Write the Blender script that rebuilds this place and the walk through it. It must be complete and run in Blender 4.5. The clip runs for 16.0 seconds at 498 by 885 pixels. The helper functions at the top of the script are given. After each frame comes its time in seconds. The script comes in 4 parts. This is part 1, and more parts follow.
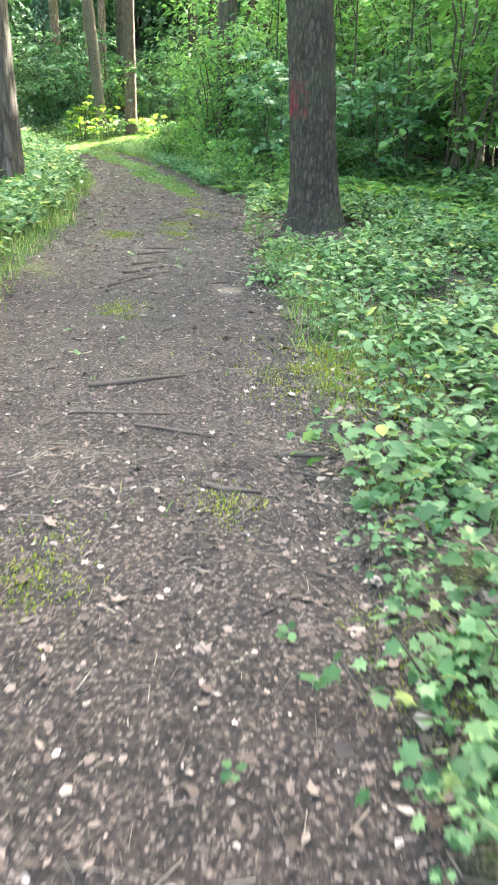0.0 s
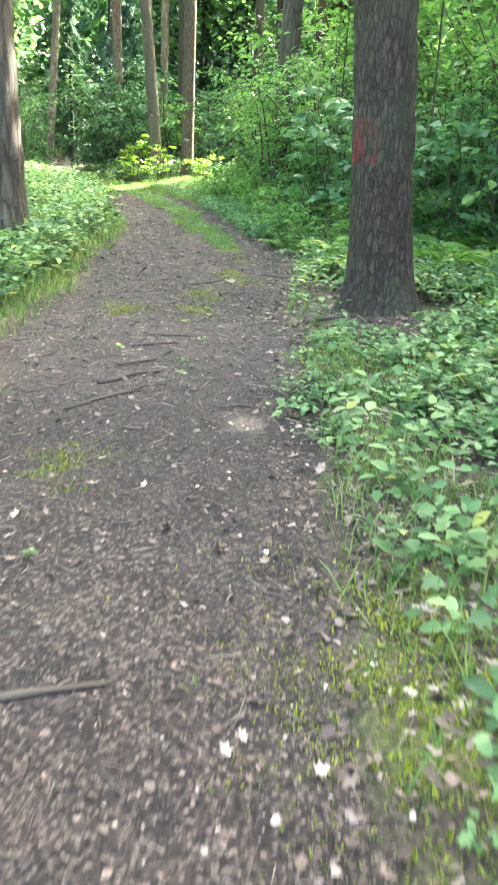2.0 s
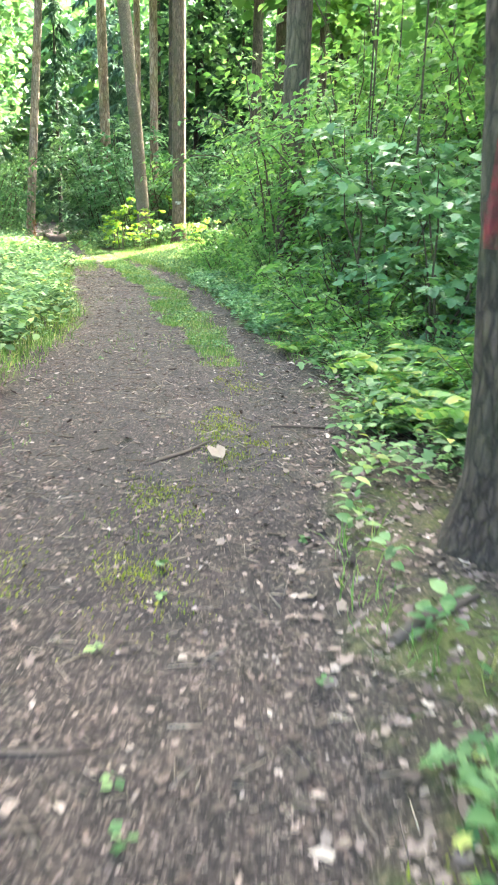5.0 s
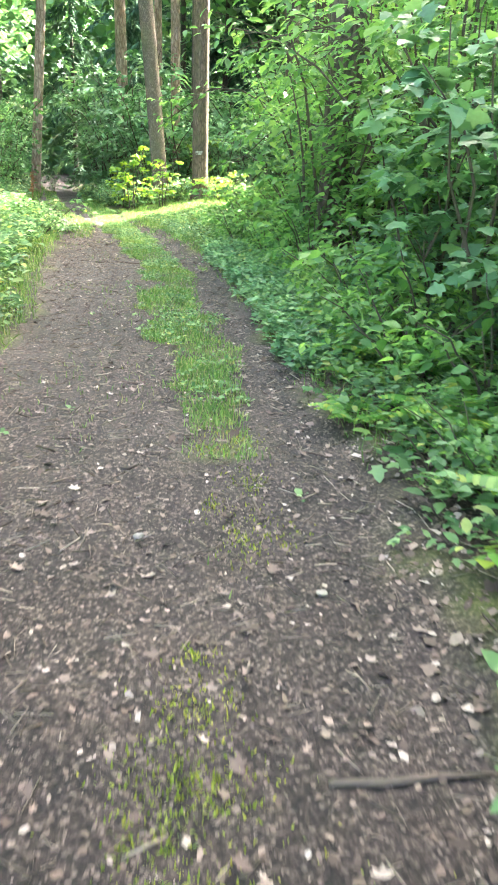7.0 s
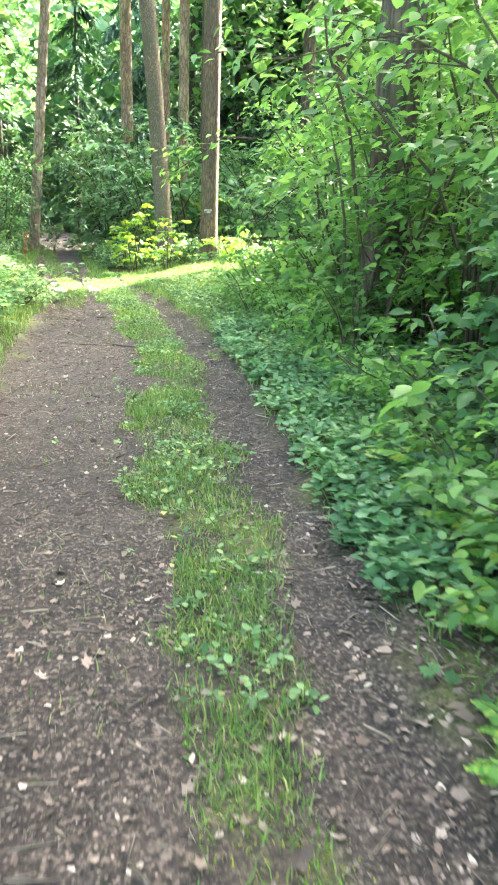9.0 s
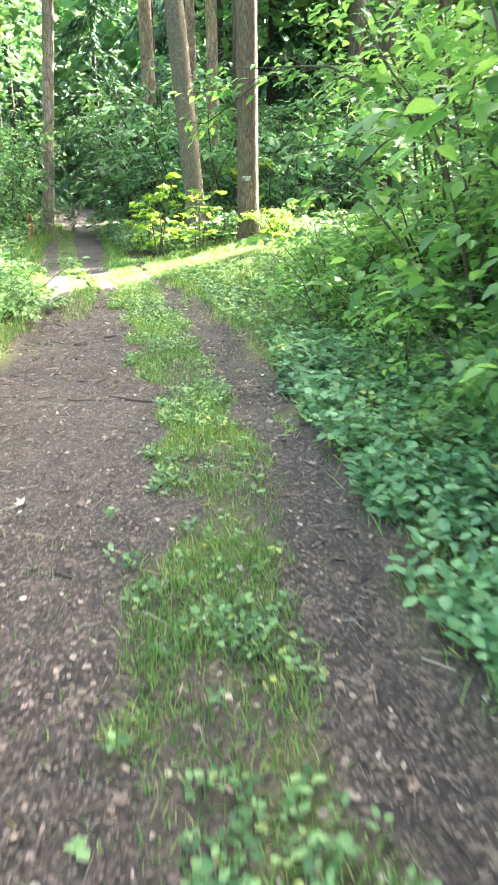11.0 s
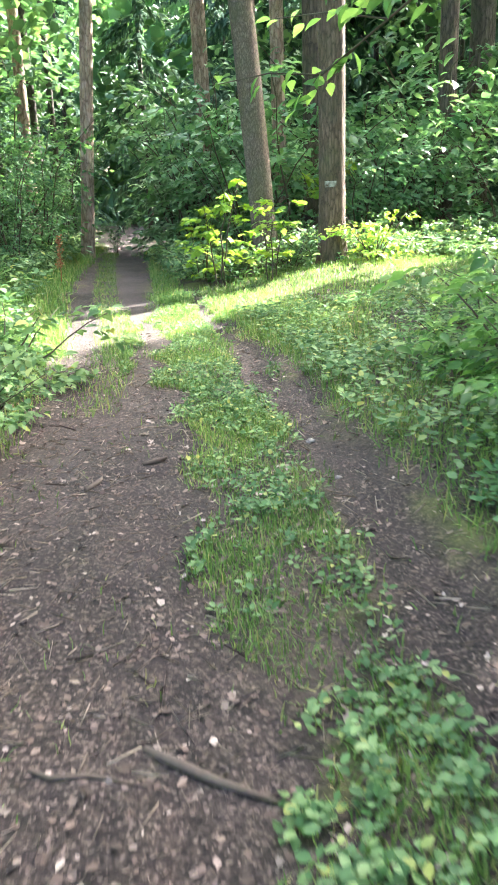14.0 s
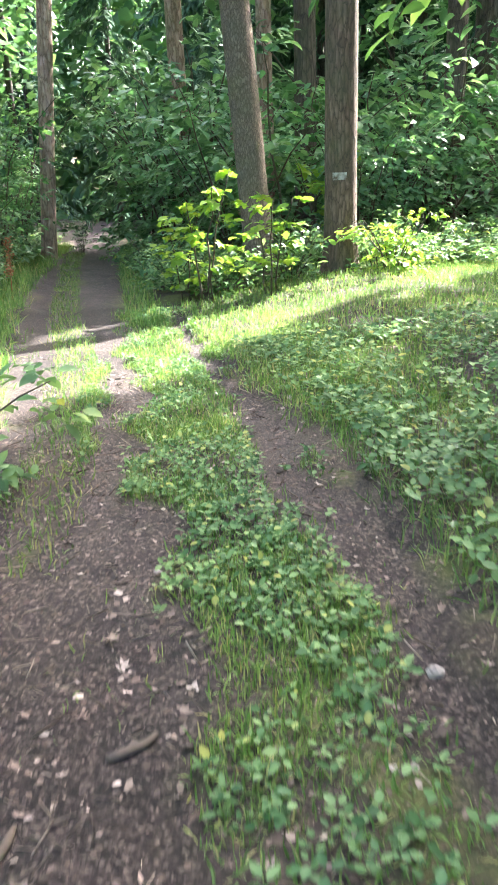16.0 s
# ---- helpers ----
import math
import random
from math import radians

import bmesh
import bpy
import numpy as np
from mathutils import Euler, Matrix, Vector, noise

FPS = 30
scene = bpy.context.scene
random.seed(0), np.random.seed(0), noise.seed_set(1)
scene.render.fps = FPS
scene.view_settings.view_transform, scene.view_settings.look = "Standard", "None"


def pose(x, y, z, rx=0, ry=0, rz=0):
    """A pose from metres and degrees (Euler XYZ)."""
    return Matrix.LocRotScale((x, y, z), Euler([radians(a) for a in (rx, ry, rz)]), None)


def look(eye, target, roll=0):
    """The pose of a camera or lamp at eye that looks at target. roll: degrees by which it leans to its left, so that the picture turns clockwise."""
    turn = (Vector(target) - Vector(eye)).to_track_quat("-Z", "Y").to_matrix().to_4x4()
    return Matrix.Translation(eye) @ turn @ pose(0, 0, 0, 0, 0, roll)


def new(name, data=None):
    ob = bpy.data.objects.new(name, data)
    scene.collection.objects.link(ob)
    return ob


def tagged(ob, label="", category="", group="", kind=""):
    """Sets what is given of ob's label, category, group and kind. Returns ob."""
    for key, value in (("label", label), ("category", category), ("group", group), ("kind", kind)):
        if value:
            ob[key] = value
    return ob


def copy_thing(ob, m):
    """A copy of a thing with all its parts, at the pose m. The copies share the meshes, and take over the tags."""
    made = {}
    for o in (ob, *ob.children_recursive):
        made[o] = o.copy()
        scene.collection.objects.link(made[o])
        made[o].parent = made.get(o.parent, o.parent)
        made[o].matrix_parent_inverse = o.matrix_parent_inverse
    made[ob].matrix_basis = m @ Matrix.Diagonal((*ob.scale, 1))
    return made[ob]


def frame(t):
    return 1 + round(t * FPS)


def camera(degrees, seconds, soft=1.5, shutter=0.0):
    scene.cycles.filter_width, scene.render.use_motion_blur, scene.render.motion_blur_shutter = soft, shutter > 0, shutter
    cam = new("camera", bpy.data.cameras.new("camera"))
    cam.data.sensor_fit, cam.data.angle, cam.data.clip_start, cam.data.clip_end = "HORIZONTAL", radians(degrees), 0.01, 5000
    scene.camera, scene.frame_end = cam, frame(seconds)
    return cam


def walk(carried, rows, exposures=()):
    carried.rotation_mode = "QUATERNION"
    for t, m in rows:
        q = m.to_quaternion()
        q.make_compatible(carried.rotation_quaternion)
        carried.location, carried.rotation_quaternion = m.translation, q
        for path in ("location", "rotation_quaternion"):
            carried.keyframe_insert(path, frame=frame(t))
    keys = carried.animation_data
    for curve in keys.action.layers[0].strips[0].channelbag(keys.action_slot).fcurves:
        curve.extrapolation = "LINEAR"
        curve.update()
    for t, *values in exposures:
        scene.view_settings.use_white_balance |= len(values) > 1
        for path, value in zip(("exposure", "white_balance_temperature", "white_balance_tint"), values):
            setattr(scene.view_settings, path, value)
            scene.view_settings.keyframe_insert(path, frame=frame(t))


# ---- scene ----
cam = camera(36.4, 16.0, soft=1.8, shutter=0.4)
PATH = [
    (0, (-1.317, 0.683, 1.112), (-0.946, 2.478, 0.312), 2.0),
    (0.5, (-1.201, 1.146, 1.122), (-0.862, 2.938, 0.303), 2.5),
    (1, (-1.06, 1.612, 1.093), (-0.76, 3.427, 0.308), 2.7),
    (1.5, (-0.927, 2.106, 1.107), (-0.67, 3.941, 0.353), 3.1),
    (2, (-0.833, 2.589, 1.134), (-0.594, 4.44, 0.415), 3.2),
    (2.5, (-0.7, 3.09, 1.157), (-0.487, 4.965, 0.496), 2.6),
    (3, (-0.664, 3.571, 1.158), (-0.424, 5.455, 0.532), 2.3),
    (3.5, (-0.598, 4.017, 1.158), (-0.338, 5.912, 0.573), 1.8),
    (4, (-0.611, 4.506, 1.144), (-0.344, 6.408, 0.587), 1.6),
    (4.2, (-0.637, 4.706, 1.157), (-0.363, 6.61, 0.612), 1.8),
    (6.3, (-0.091, 8.164, 1.136), (0.034, 10.042, 0.459), 1.2),
    (6.5, (-0.126, 8.384, 1.13), (0.012, 10.26, 0.449), 1.6),
    (7, (-0.13, 8.86, 1.138), (0.02, 10.731, 0.447), 2.1),
    (7.5, (-0.121, 9.367, 1.18), (0.012, 11.246, 0.51), 2.0),
    (8, (-0.133, 9.847, 1.193), (0.02, 11.742, 0.571), 2.3),
    (8.5, (-0.104, 10.387, 1.181), (0.038, 12.288, 0.576), 2.2),
    (9, (-0.153, 10.885, 1.165), (-0.019, 12.8, 0.603), 2.1),
    (9.2, (-0.165, 11.072, 1.171), (-0.044, 12.984, 0.599), 1.8),
    (11.3, (-0.282, 14.122, 1.188), (-0.286, 16.017, 0.547), -1.6),
    (11.5, (-0.261, 14.362, 1.167), (-0.298, 16.262, 0.543), -1.9),
    (12, (-0.246, 14.817, 1.145), (-0.292, 16.716, 0.518), -1.9),
    (12.5, (-0.296, 15.337, 1.131), (-0.347, 17.236, 0.506), -1.9),
    (13, (-0.417, 15.795, 1.128), (-0.481, 17.694, 0.506), -1.8),
    (13.5, (-0.565, 16.303, 1.145), (-0.673, 18.211, 0.555), -2.0),
    (14, (-0.722, 16.821, 1.128), (-0.819, 18.725, 0.524), -2.2),
    (14.5, (-0.802, 17.309, 1.123), (-0.886, 19.214, 0.52), -2.3),
    (15, (-0.911, 17.786, 1.112), (-0.971, 19.686, 0.489), -2.3),
    (15.5, (-1.002, 18.268, 1.099), (-1.033, 20.169, 0.478), -2.0),
    (16, (-1.035, 18.758, 1.162), (-1.059, 20.659, 0.54), -1.9),
]
walk(cam, [(t, look(eye, target, roll)) for t, eye, target, roll in PATH], [(0, 4.1, 6350, 3), (4, 4.3, 6350, 6), (9, 4.4, 6450, 6), (12, 4.3, 6200, 10), (13.5, 3.95, 6100, 12), (16, 3.55, 5950, 15)])

# ---- light ----
SUN_DIR = Vector((0.72, 0.69, 0.0)).normalized()
SUN_ELEV = radians(38)
world = bpy.data.worlds.new("world")
scene.world = world
world.use_nodes = True
wn = world.node_tree.nodes
sky = wn.new("ShaderNodeTexSky")
sky.sky_type, sky.sun_disc = "NISHITA", False
sky.sun_elevation = SUN_ELEV
sky.air_density, sky.dust_density, sky.ozone_density = 0.8, 8.0, 0.0
sky.sun_rotation = math.atan2(SUN_DIR.x, SUN_DIR.y)
wn["Background"].inputs["Strength"].default_value = 0.15
world.node_tree.links.new(sky.outputs[0], wn["Background"].inputs["Color"])
sun = new("sun", bpy.data.lights.new("sun", "SUN"))
sun.data.energy, sun.data.angle, sun.data.color = 4.0, radians(0.6), (1.0, 0.93, 0.8)
sun_to = Vector((SUN_DIR.x * math.cos(SUN_ELEV), SUN_DIR.y * math.cos(SUN_ELEV), math.sin(SUN_ELEV)))
sun.matrix_world = look(sun_to * 60, (0, 0, 0))


# ---- materials ----
def mat_base(name):
    m = bpy.data.materials.new(name)
    m.use_nodes = True
    nt = m.node_tree
    return m, nt, nt.nodes["Principled BSDF"], nt.nodes["Material Output"]


def node(nt, kind, **vals):
    n = nt.nodes.new(kind)
    for k, v in vals.items():
        n.inputs[k.replace("_", " ")].default_value = v
    return n


def ramp(nt, src, stops):
    r = nt.nodes.new("ShaderNodeValToRGB")
    e = r.color_ramp.elements
    while len(e) < len(stops):
        e.new(0.5)
    for el, (p, c) in zip(e, stops):
        el.position, el.color = p, (*c, 1)
    nt.links.new(src, r.inputs[0])
    return r.outputs[0]


def blend(nt, fac, a, b, how="MIX"):
    n = nt.nodes.new("ShaderNodeMix")
    n.data_type, n.blend_type = "RGBA", how
    for sock, v in ((n.inputs[0], fac), (n.inputs[6], a), (n.inputs[7], b)):
        if isinstance(v, (int, float)):
            sock.default_value = v
        elif isinstance(v, tuple):
            sock.default_value = (*v, 1)
        else:
            nt.links.new(v, sock)
    return n.outputs[2]


def noise_tex(nt, scale, detail=4, coords=None, rough=0.6):
    n = node(nt, "ShaderNodeTexNoise", Scale=scale, Detail=detail, Roughness=rough)
    if coords is not None:
        nt.links.new(coords, n.inputs["Vector"])
    return n.outputs["Fac"]


def place_coords(nt, scale=(1, 1, 1)):
    g = nt.nodes.new("ShaderNodeNewGeometry")
    m = nt.nodes.new("ShaderNodeMapping")
    m.inputs["Scale"].default_value = scale
    nt.links.new(g.outputs["Position"], m.inputs["Vector"])
    return m.outputs[0], g


def leaf_mat(name, stops, through_light=0.4, rough=0.45, patch=0.75, gloss=0.32):
    """Thin leaf: colour varies leaf by leaf and in broad drifts; light passes through it."""
    m, nt, b, out = mat_base(name)
    co, g = place_coords(nt)
    each = ramp(nt, g.outputs["Random Per Island"], stops)
    drift = ramp(nt, noise_tex(nt, 0.9, 2, co), [(0.35, (0.72, 0.8, 0.75)), (0.65, (1.2, 1.12, 0.95))])
    col = blend(nt, patch, each, drift, "MULTIPLY")
    blotch = ramp(nt, noise_tex(nt, 45, 3, co), [(0.3, (0.85, 0.85, 0.8)), (0.7, (1.08, 1.08, 1.05))])
    col = blend(nt, 0.6, col, blotch, "MULTIPLY")
    nt.links.new(col, b.inputs["Base Color"])
    b.inputs["Roughness"].default_value = rough
    b.inputs["Specular IOR Level"].default_value = gloss
    tr = nt.nodes.new("ShaderNodeBsdfTranslucent")
    warm = blend(nt, 1.0, col, (1.35, 1.35, 0.78), "MULTIPLY")
    nt.links.new(warm, tr.inputs[0])
    mix = nt.nodes.new("ShaderNodeMixShader")
    mix.inputs[0].default_value = through_light
    nt.links.new(b.outputs[0], mix.inputs[1])
    nt.links.new(tr.outputs[0], mix.inputs[2])
    nt.links.new(mix.outputs[0], out.inputs[0])
    return m


def bark_mat(name, dark, light, scale=(14, 14, 3.0), bump=0.6, mark=None):
    m, nt, b, out = mat_base(name)
    tc = nt.nodes.new("ShaderNodeTexCoord")
    mp = nt.nodes.new("ShaderNodeMapping")
    mp.inputs["Scale"].default_value = scale
    nt.links.new(tc.outputs["Object"], mp.inputs["Vector"])
    v = nt.nodes.new("ShaderNodeTexVoronoi")
    v.feature = "DISTANCE_TO_EDGE"
    v.inputs["Scale"].default_value = 1.0
    n = node(nt, "ShaderNodeTexNoise", Scale=1.6, Detail=6.0, Roughness=0.65)
    nt.links.new(mp.outputs[0], n.inputs["Vector"])
    warp = blend(nt, 1.0, mp.outputs[0], n.outputs["Color"], "ADD")
    nt.links.new(warp, v.inputs["Vector"])
    crack = ramp(nt, v.outputs["Distance"], [(0.0, (0, 0, 0)), (0.06, (0.55, 0.55, 0.55)), (0.26, (1, 1, 1))])
    col = blend(nt, ramp(nt, n.outputs["Fac"], [(0.4, (0, 0, 0)), (0.66, (1, 1, 1))]), dark, light)
    cell = nt.nodes.new("ShaderNodeTexVoronoi")
    cell.inputs["Scale"].default_value = 1.0
    nt.links.new(warp, cell.inputs["Vector"])
    plate = nt.nodes.new("ShaderNodeSeparateColor")
    nt.links.new(cell.outputs["Color"], plate.inputs[0])
    col = blend(nt, 0.45, col, ramp(nt, plate.outputs[0], [(0.0, (0.55, 0.5, 0.48)), (1.0, (1.35, 1.35, 1.38))]), "MULTIPLY")
    col = blend(nt, crack, tuple(c * 0.42 for c in dark), col)
    broad = noise_tex(nt, 1.7, 3, tc.outputs["Object"])
    col = blend(nt, ramp(nt, broad, [(0.45, (0, 0, 0)), (0.7, (0.5, 0.5, 0.5))]), col, (0.07, 0.085, 0.045))
    if mark:
        colour, lo, hi, side, wear = mark
        sx = nt.nodes.new("ShaderNodeSeparateXYZ")
        nt.links.new(tc.outputs["Object"], sx.inputs[0])

        def step(sock, edge, sign):
            k = nt.nodes.new("ShaderNodeMath")
            k.operation = "GREATER_THAN" if sign > 0 else "LESS_THAN"
            nt.links.new(sock, k.inputs[0])
            k.inputs[1].default_value = edge
            return k.outputs[0]

        def times(a, c):
            k = nt.nodes.new("ShaderNodeMath")
            k.operation = "MULTIPLY"
            nt.links.new(a, k.inputs[0])
            nt.links.new(c, k.inputs[1])
            return k.outputs[0]

        f = times(step(sx.outputs[2], lo, 1), step(sx.outputs[2], hi, -1))
        f = times(f, times(step(sx.outputs[0], side[0], 1), step(sx.outputs[0], side[1], -1)))
        f = times(f, step(sx.outputs[1], 0.0, -1))
        worn = ramp(nt, noise_tex(nt, wear, 4, tc.outputs["Object"]), [(0.42, (0, 0, 0)), (0.66, (0.75, 0.75, 0.75))])
        f = times(f, worn)
        col = blend(nt, f, col, colour)
    nt.links.new(col, b.inputs["Base Color"])
    b.inputs["Roughness"].default_value = 0.9
    bp = node(nt, "ShaderNodeBump", Strength=bump, Distance=0.02)
    hgt = blend(nt, 0.4, crack, n.outputs["Fac"])
    nt.links.new(hgt, bp.inputs["Height"])
    nt.links.new(bp.outputs[0], b.inputs["Normal"])
    return m


def ground_mat():
    """Trodden earth where the 'dirt' attribute is high, mossy litter where it is low."""
    m, nt, b, out = mat_base("forest_ground")
    co, g = place_coords(nt)
    at = nt.nodes.new("ShaderNodeAttribute")
    at.attribute_name = "dirt"
    grain = noise_tex(nt, 60, 6, co, 0.75)
    mid = noise_tex(nt, 7, 5, co)
    broad = noise_tex(nt, 0.9, 3, co)
    earth = ramp(nt, grain, [(0.38, (0.007, 0.005, 0.0046)), (0.52, (0.038, 0.027, 0.0235)), (0.66, (0.155, 0.118, 0.102))])
    earth = blend(nt, 0.6, earth, ramp(nt, mid, [(0.38, (0.4, 0.37, 0.38)), (0.62, (1.3, 1.27, 1.24))]), "MULTIPLY")
    earth = blend(nt, 0.6, earth, ramp(nt, broad, [(0.35, (0.75, 0.72, 0.74)), (0.65, (1.15, 1.15, 1.15))]), "MULTIPLY")
    vor = node(nt, "ShaderNodeTexVoronoi", Scale=130.0)
    nt.links.new(co, vor.inputs["Vector"])
    sep = nt.nodes.new("ShaderNodeSeparateColor")
    nt.links.new(vor.outputs["Color"], sep.inputs[0])
    chip = ramp(nt, sep.outputs[0], [(0.9, (0, 0, 0)), (0.93, (0.5, 0.5, 0.5))])
    earth = blend(nt, chip, earth, (0.26, 0.2, 0.175))
    wet = nt.nodes.new("ShaderNodeAttribute")
    wet.attribute_name = "damp"
    earth = blend(nt, wet.outputs["Fac"], earth, blend(nt, 1.0, earth, (0.5, 0.48, 0.5), "MULTIPLY"))
    litter = ramp(nt, grain, [(0.36, (0.009, 0.007, 0.005)), (0.52, (0.045, 0.033, 0.024)), (0.68, (0.15, 0.115, 0.08))])
    moss = ramp(nt, grain, [(0.3, (0.06, 0.09, 0.012)), (0.7, (0.2, 0.24, 0.04))])
    mossy = ramp(nt, noise_tex(nt, 1.8, 4, co), [(0.5, (0, 0, 0)), (0.62, (0.45, 0.45, 0.45))])
    floor = blend(nt, mossy, litter, moss)
    col = blend(nt, at.outputs["Fac"], floor, earth)
    nt.links.new(col, b.inputs["Base Color"])
    b.inputs["Roughness"].default_value = 0.95
    bp = node(nt, "ShaderNodeBump", Strength=0.7, Distance=0.02)
    nt.links.new(blend(nt, 0.5, grain, mid), bp.inputs["Height"])
    nt.links.new(bp.outputs[0], b.inputs["Normal"])
    return m


def flat_mat(name, stops, rough=0.8):
    m, nt, b, out = mat_base(name)
    co, g = place_coords(nt)
    col = ramp(nt, g.outputs["Random Per Island"], stops)
    col = blend(nt, 0.5, col, ramp(nt, noise_tex(nt, 80, 3, co), [(0.3, (0.7, 0.7, 0.7)), (0.7, (1.2, 1.2, 1.2))]), "MULTIPLY")
    nt.links.new(col, b.inputs["Base Color"])
    b.inputs["Roughness"].default_value = rough
    return m


GROUND = ground_mat()
LEAF = leaf_mat("shrub_leaf", [(0.0, (0.07, 0.165, 0.06)), (0.5, (0.14, 0.285, 0.105)), (0.95, (0.25, 0.41, 0.15))], 0.55, 0.4)
LEAF_COOL = leaf_mat("cool_leaf", [(0.0, (0.07, 0.165, 0.085)), (0.6, (0.125, 0.265, 0.145)), (0.95, (0.21, 0.36, 0.2))], 0.38, 0.36)
# darker leaf copy: the wood's shade is put into its colour
LEAF_SHADED = leaf_mat("shaded_wood_leaf", [(0.0, (0.055, 0.13, 0.07)), (0.6, (0.09, 0.2, 0.1)), (0.95, (0.16, 0.29, 0.13))], 0.42, 0.45)
LEAF_YELLOW = leaf_mat("yellow_leaf", [(0.0, (0.16, 0.3, 0.05)), (0.6, (0.25, 0.41, 0.07)), (0.95, (0.38, 0.48, 0.11))], 0.5)
HERB = leaf_mat("herb_leaf", [(0.0, (0.05, 0.12, 0.05)), (0.5, (0.115, 0.225, 0.1)), (0.93, (0.25, 0.38, 0.19)), (1.0, (0.4, 0.4, 0.12))], 0.38, 0.5)
GRASS = leaf_mat("grass_blade", [(0.0, (0.08, 0.17, 0.05)), (0.55, (0.15, 0.27, 0.085)), (0.85, (0.25, 0.36, 0.13)), (1.0, (0.42, 0.37, 0.22))], 0.4, 0.5)
FERN = leaf_mat("fern_frond", [(0.0, (0.1, 0.24, 0.05)), (0.7, (0.17, 0.34, 0.09)), (1.0, (0.34, 0.4, 0.07))], 0.4, 0.4)
MOSS = leaf_mat("moss", [(0.0, (0.14, 0.2, 0.02)), (0.6, (0.26, 0.31, 0.04)), (1.0, (0.4, 0.38, 0.07))], 0.2, 0.7)
NEEDLE = leaf_mat("spruce_needle", [(0.0, (0.03, 0.07, 0.05)), (1.0, (0.075, 0.14, 0.095))], 0.15, 0.85, 0.75, 0.1)
DEAD_LEAF = flat_mat("dead_leaf", [(0.0, (0.05, 0.034, 0.027)), (0.5, (0.125, 0.086, 0.07)), (0.85, (0.25, 0.185, 0.155)), (1.0, (0.46, 0.375, 0.33))])
TWIG = flat_mat("dead_twig", [(0.0, (0.05, 0.035, 0.028)), (1.0, (0.2, 0.155, 0.125))], 0.9)
STEM = flat_mat("shrub_stem", [(0.0, (0.045, 0.035, 0.022)), (1.0, (0.1, 0.085, 0.055))], 0.9)
STONE = flat_mat("pale_stone", [(0.0, (0.16, 0.135, 0.12)), (1.0, (0.27, 0.235, 0.21))], 0.8)
BARK_NEAR = bark_mat("pine_bark", (0.05, 0.033, 0.026), (0.125, 0.09, 0.072), (27, 27, 8.0), 1.0, ((0.3, 0.03, 0.045), 1.02, 1.34, (-0.33, -0.2), 9))
BARK = bark_mat("rough_bark", (0.085, 0.062, 0.05), (0.17, 0.13, 0.105))
BARK_WARM = bark_mat("warm_bark", (0.12, 0.078, 0.055), (0.22, 0.15, 0.11), (22, 22, 5), 0.5, ((0.75, 0.74, 0.7), 1.02, 1.1, (-0.11, 0.05), 6))
BARK_PALE = bark_mat("pale_pine_bark", (0.38, 0.24, 0.19), (0.56, 0.43, 0.38), (12, 12, 3.5), 0.3)
BARK_GREY = bark_mat("grey_bark", (0.15, 0.11, 0.085), (0.24, 0.19, 0.15), (40, 40, 16), 0.35)
BARK_DARK = bark_mat("spruce_bark", (0.04, 0.034, 0.03), (0.085, 0.075, 0.065), (14, 14, 5), 0.4)


# ---- the lie of the land ----
rng = np.random.default_rng(7)


def lattice(ix, iy, seed):
    h = (ix * 374761393 + iy * 668265263 + seed * 1442695041) & 0xFFFFFFFF
    h = ((h ^ (h >> 13)) * 1274126177) & 0xFFFFFFFF
    return ((h ^ (h >> 16)) & 0xFFFF) / 65535.0


def vnoise(x, y, scale, seed=0):
    """Smooth value noise from 0 to 1."""
    x, y = np.asarray(x, float) * scale, np.asarray(y, float) * scale
    ix, iy = np.floor(x).astype(np.int64), np.floor(y).astype(np.int64)
    fx, fy = x - ix, y - iy
    fx, fy = fx * fx * (3 - 2 * fx), fy * fy * (3 - 2 * fy)
    a, b = lattice(ix, iy, seed), lattice(ix + 1, iy, seed)
    c, d = lattice(ix, iy + 1, seed), lattice(ix + 1, iy + 1, seed)
    return (a * (1 - fx) + b * fx) * (1 - fy) + (c * (1 - fx) + d * fx) * fy


def left_edge(y):
    return np.interp(y, [-20, 1, 5, 7, 9, 11, 13, 14.5, 17, 19.7, 20.7, 22.8, 26, 30, 38, 55], [-2.2, -2.05, -1.93, -1.75, -1.52, -1.48, -1.3, -1.3, -1.7, -2.0, -2.07, -2.5, -3.3, -4.2, -5.5, -9])


def lane_edge(y):
    return np.interp(y, [8.5, 10, 11.4, 12.5, 13.2, 14.5, 16.5, 18, 19, 20.1, 21.5, 22.6, 24, 28, 31, 38, 55], [-0.28, -0.2, -0.04, -0.06, -0.2, -0.5, -0.55, -0.72, -0.9, -1.14, -1.48, -1.68, -1.95, -2.65, -3.2, -4.3, -7.6])


def rut_left(y):
    return np.interp(y, [8.5, 9.8, 11, 12.7, 13.8, 15.8, 17.3, 18, 19, 20.5, 22.2, 25.8, 28], [-0.27, -0.16, 0.1, 0.14, 0.09, -0.12, -0.2, -0.34, -0.46, -0.72, -1.02, -1.8, -2.2])


def rut_right(y):
    return np.interp(y, [-20, 1.2, 1.9, 3.2, 4.7, 5.4, 7.1, 8.2, 9.3, 10.5, 11.3, 12, 14, 15.3, 16.7, 17.8, 19, 20.4, 21.5, 22.6, 25.5, 28], [-0.9, -0.81, -0.68, -0.46, -0.29, -0.18, -0.02, 0.08, 0.3, 0.56, 0.6, 0.52, 0.34, 0.27, 0.15, 0.03, -0.1, -0.4, -0.6, -0.78, -1.6, -2.1])


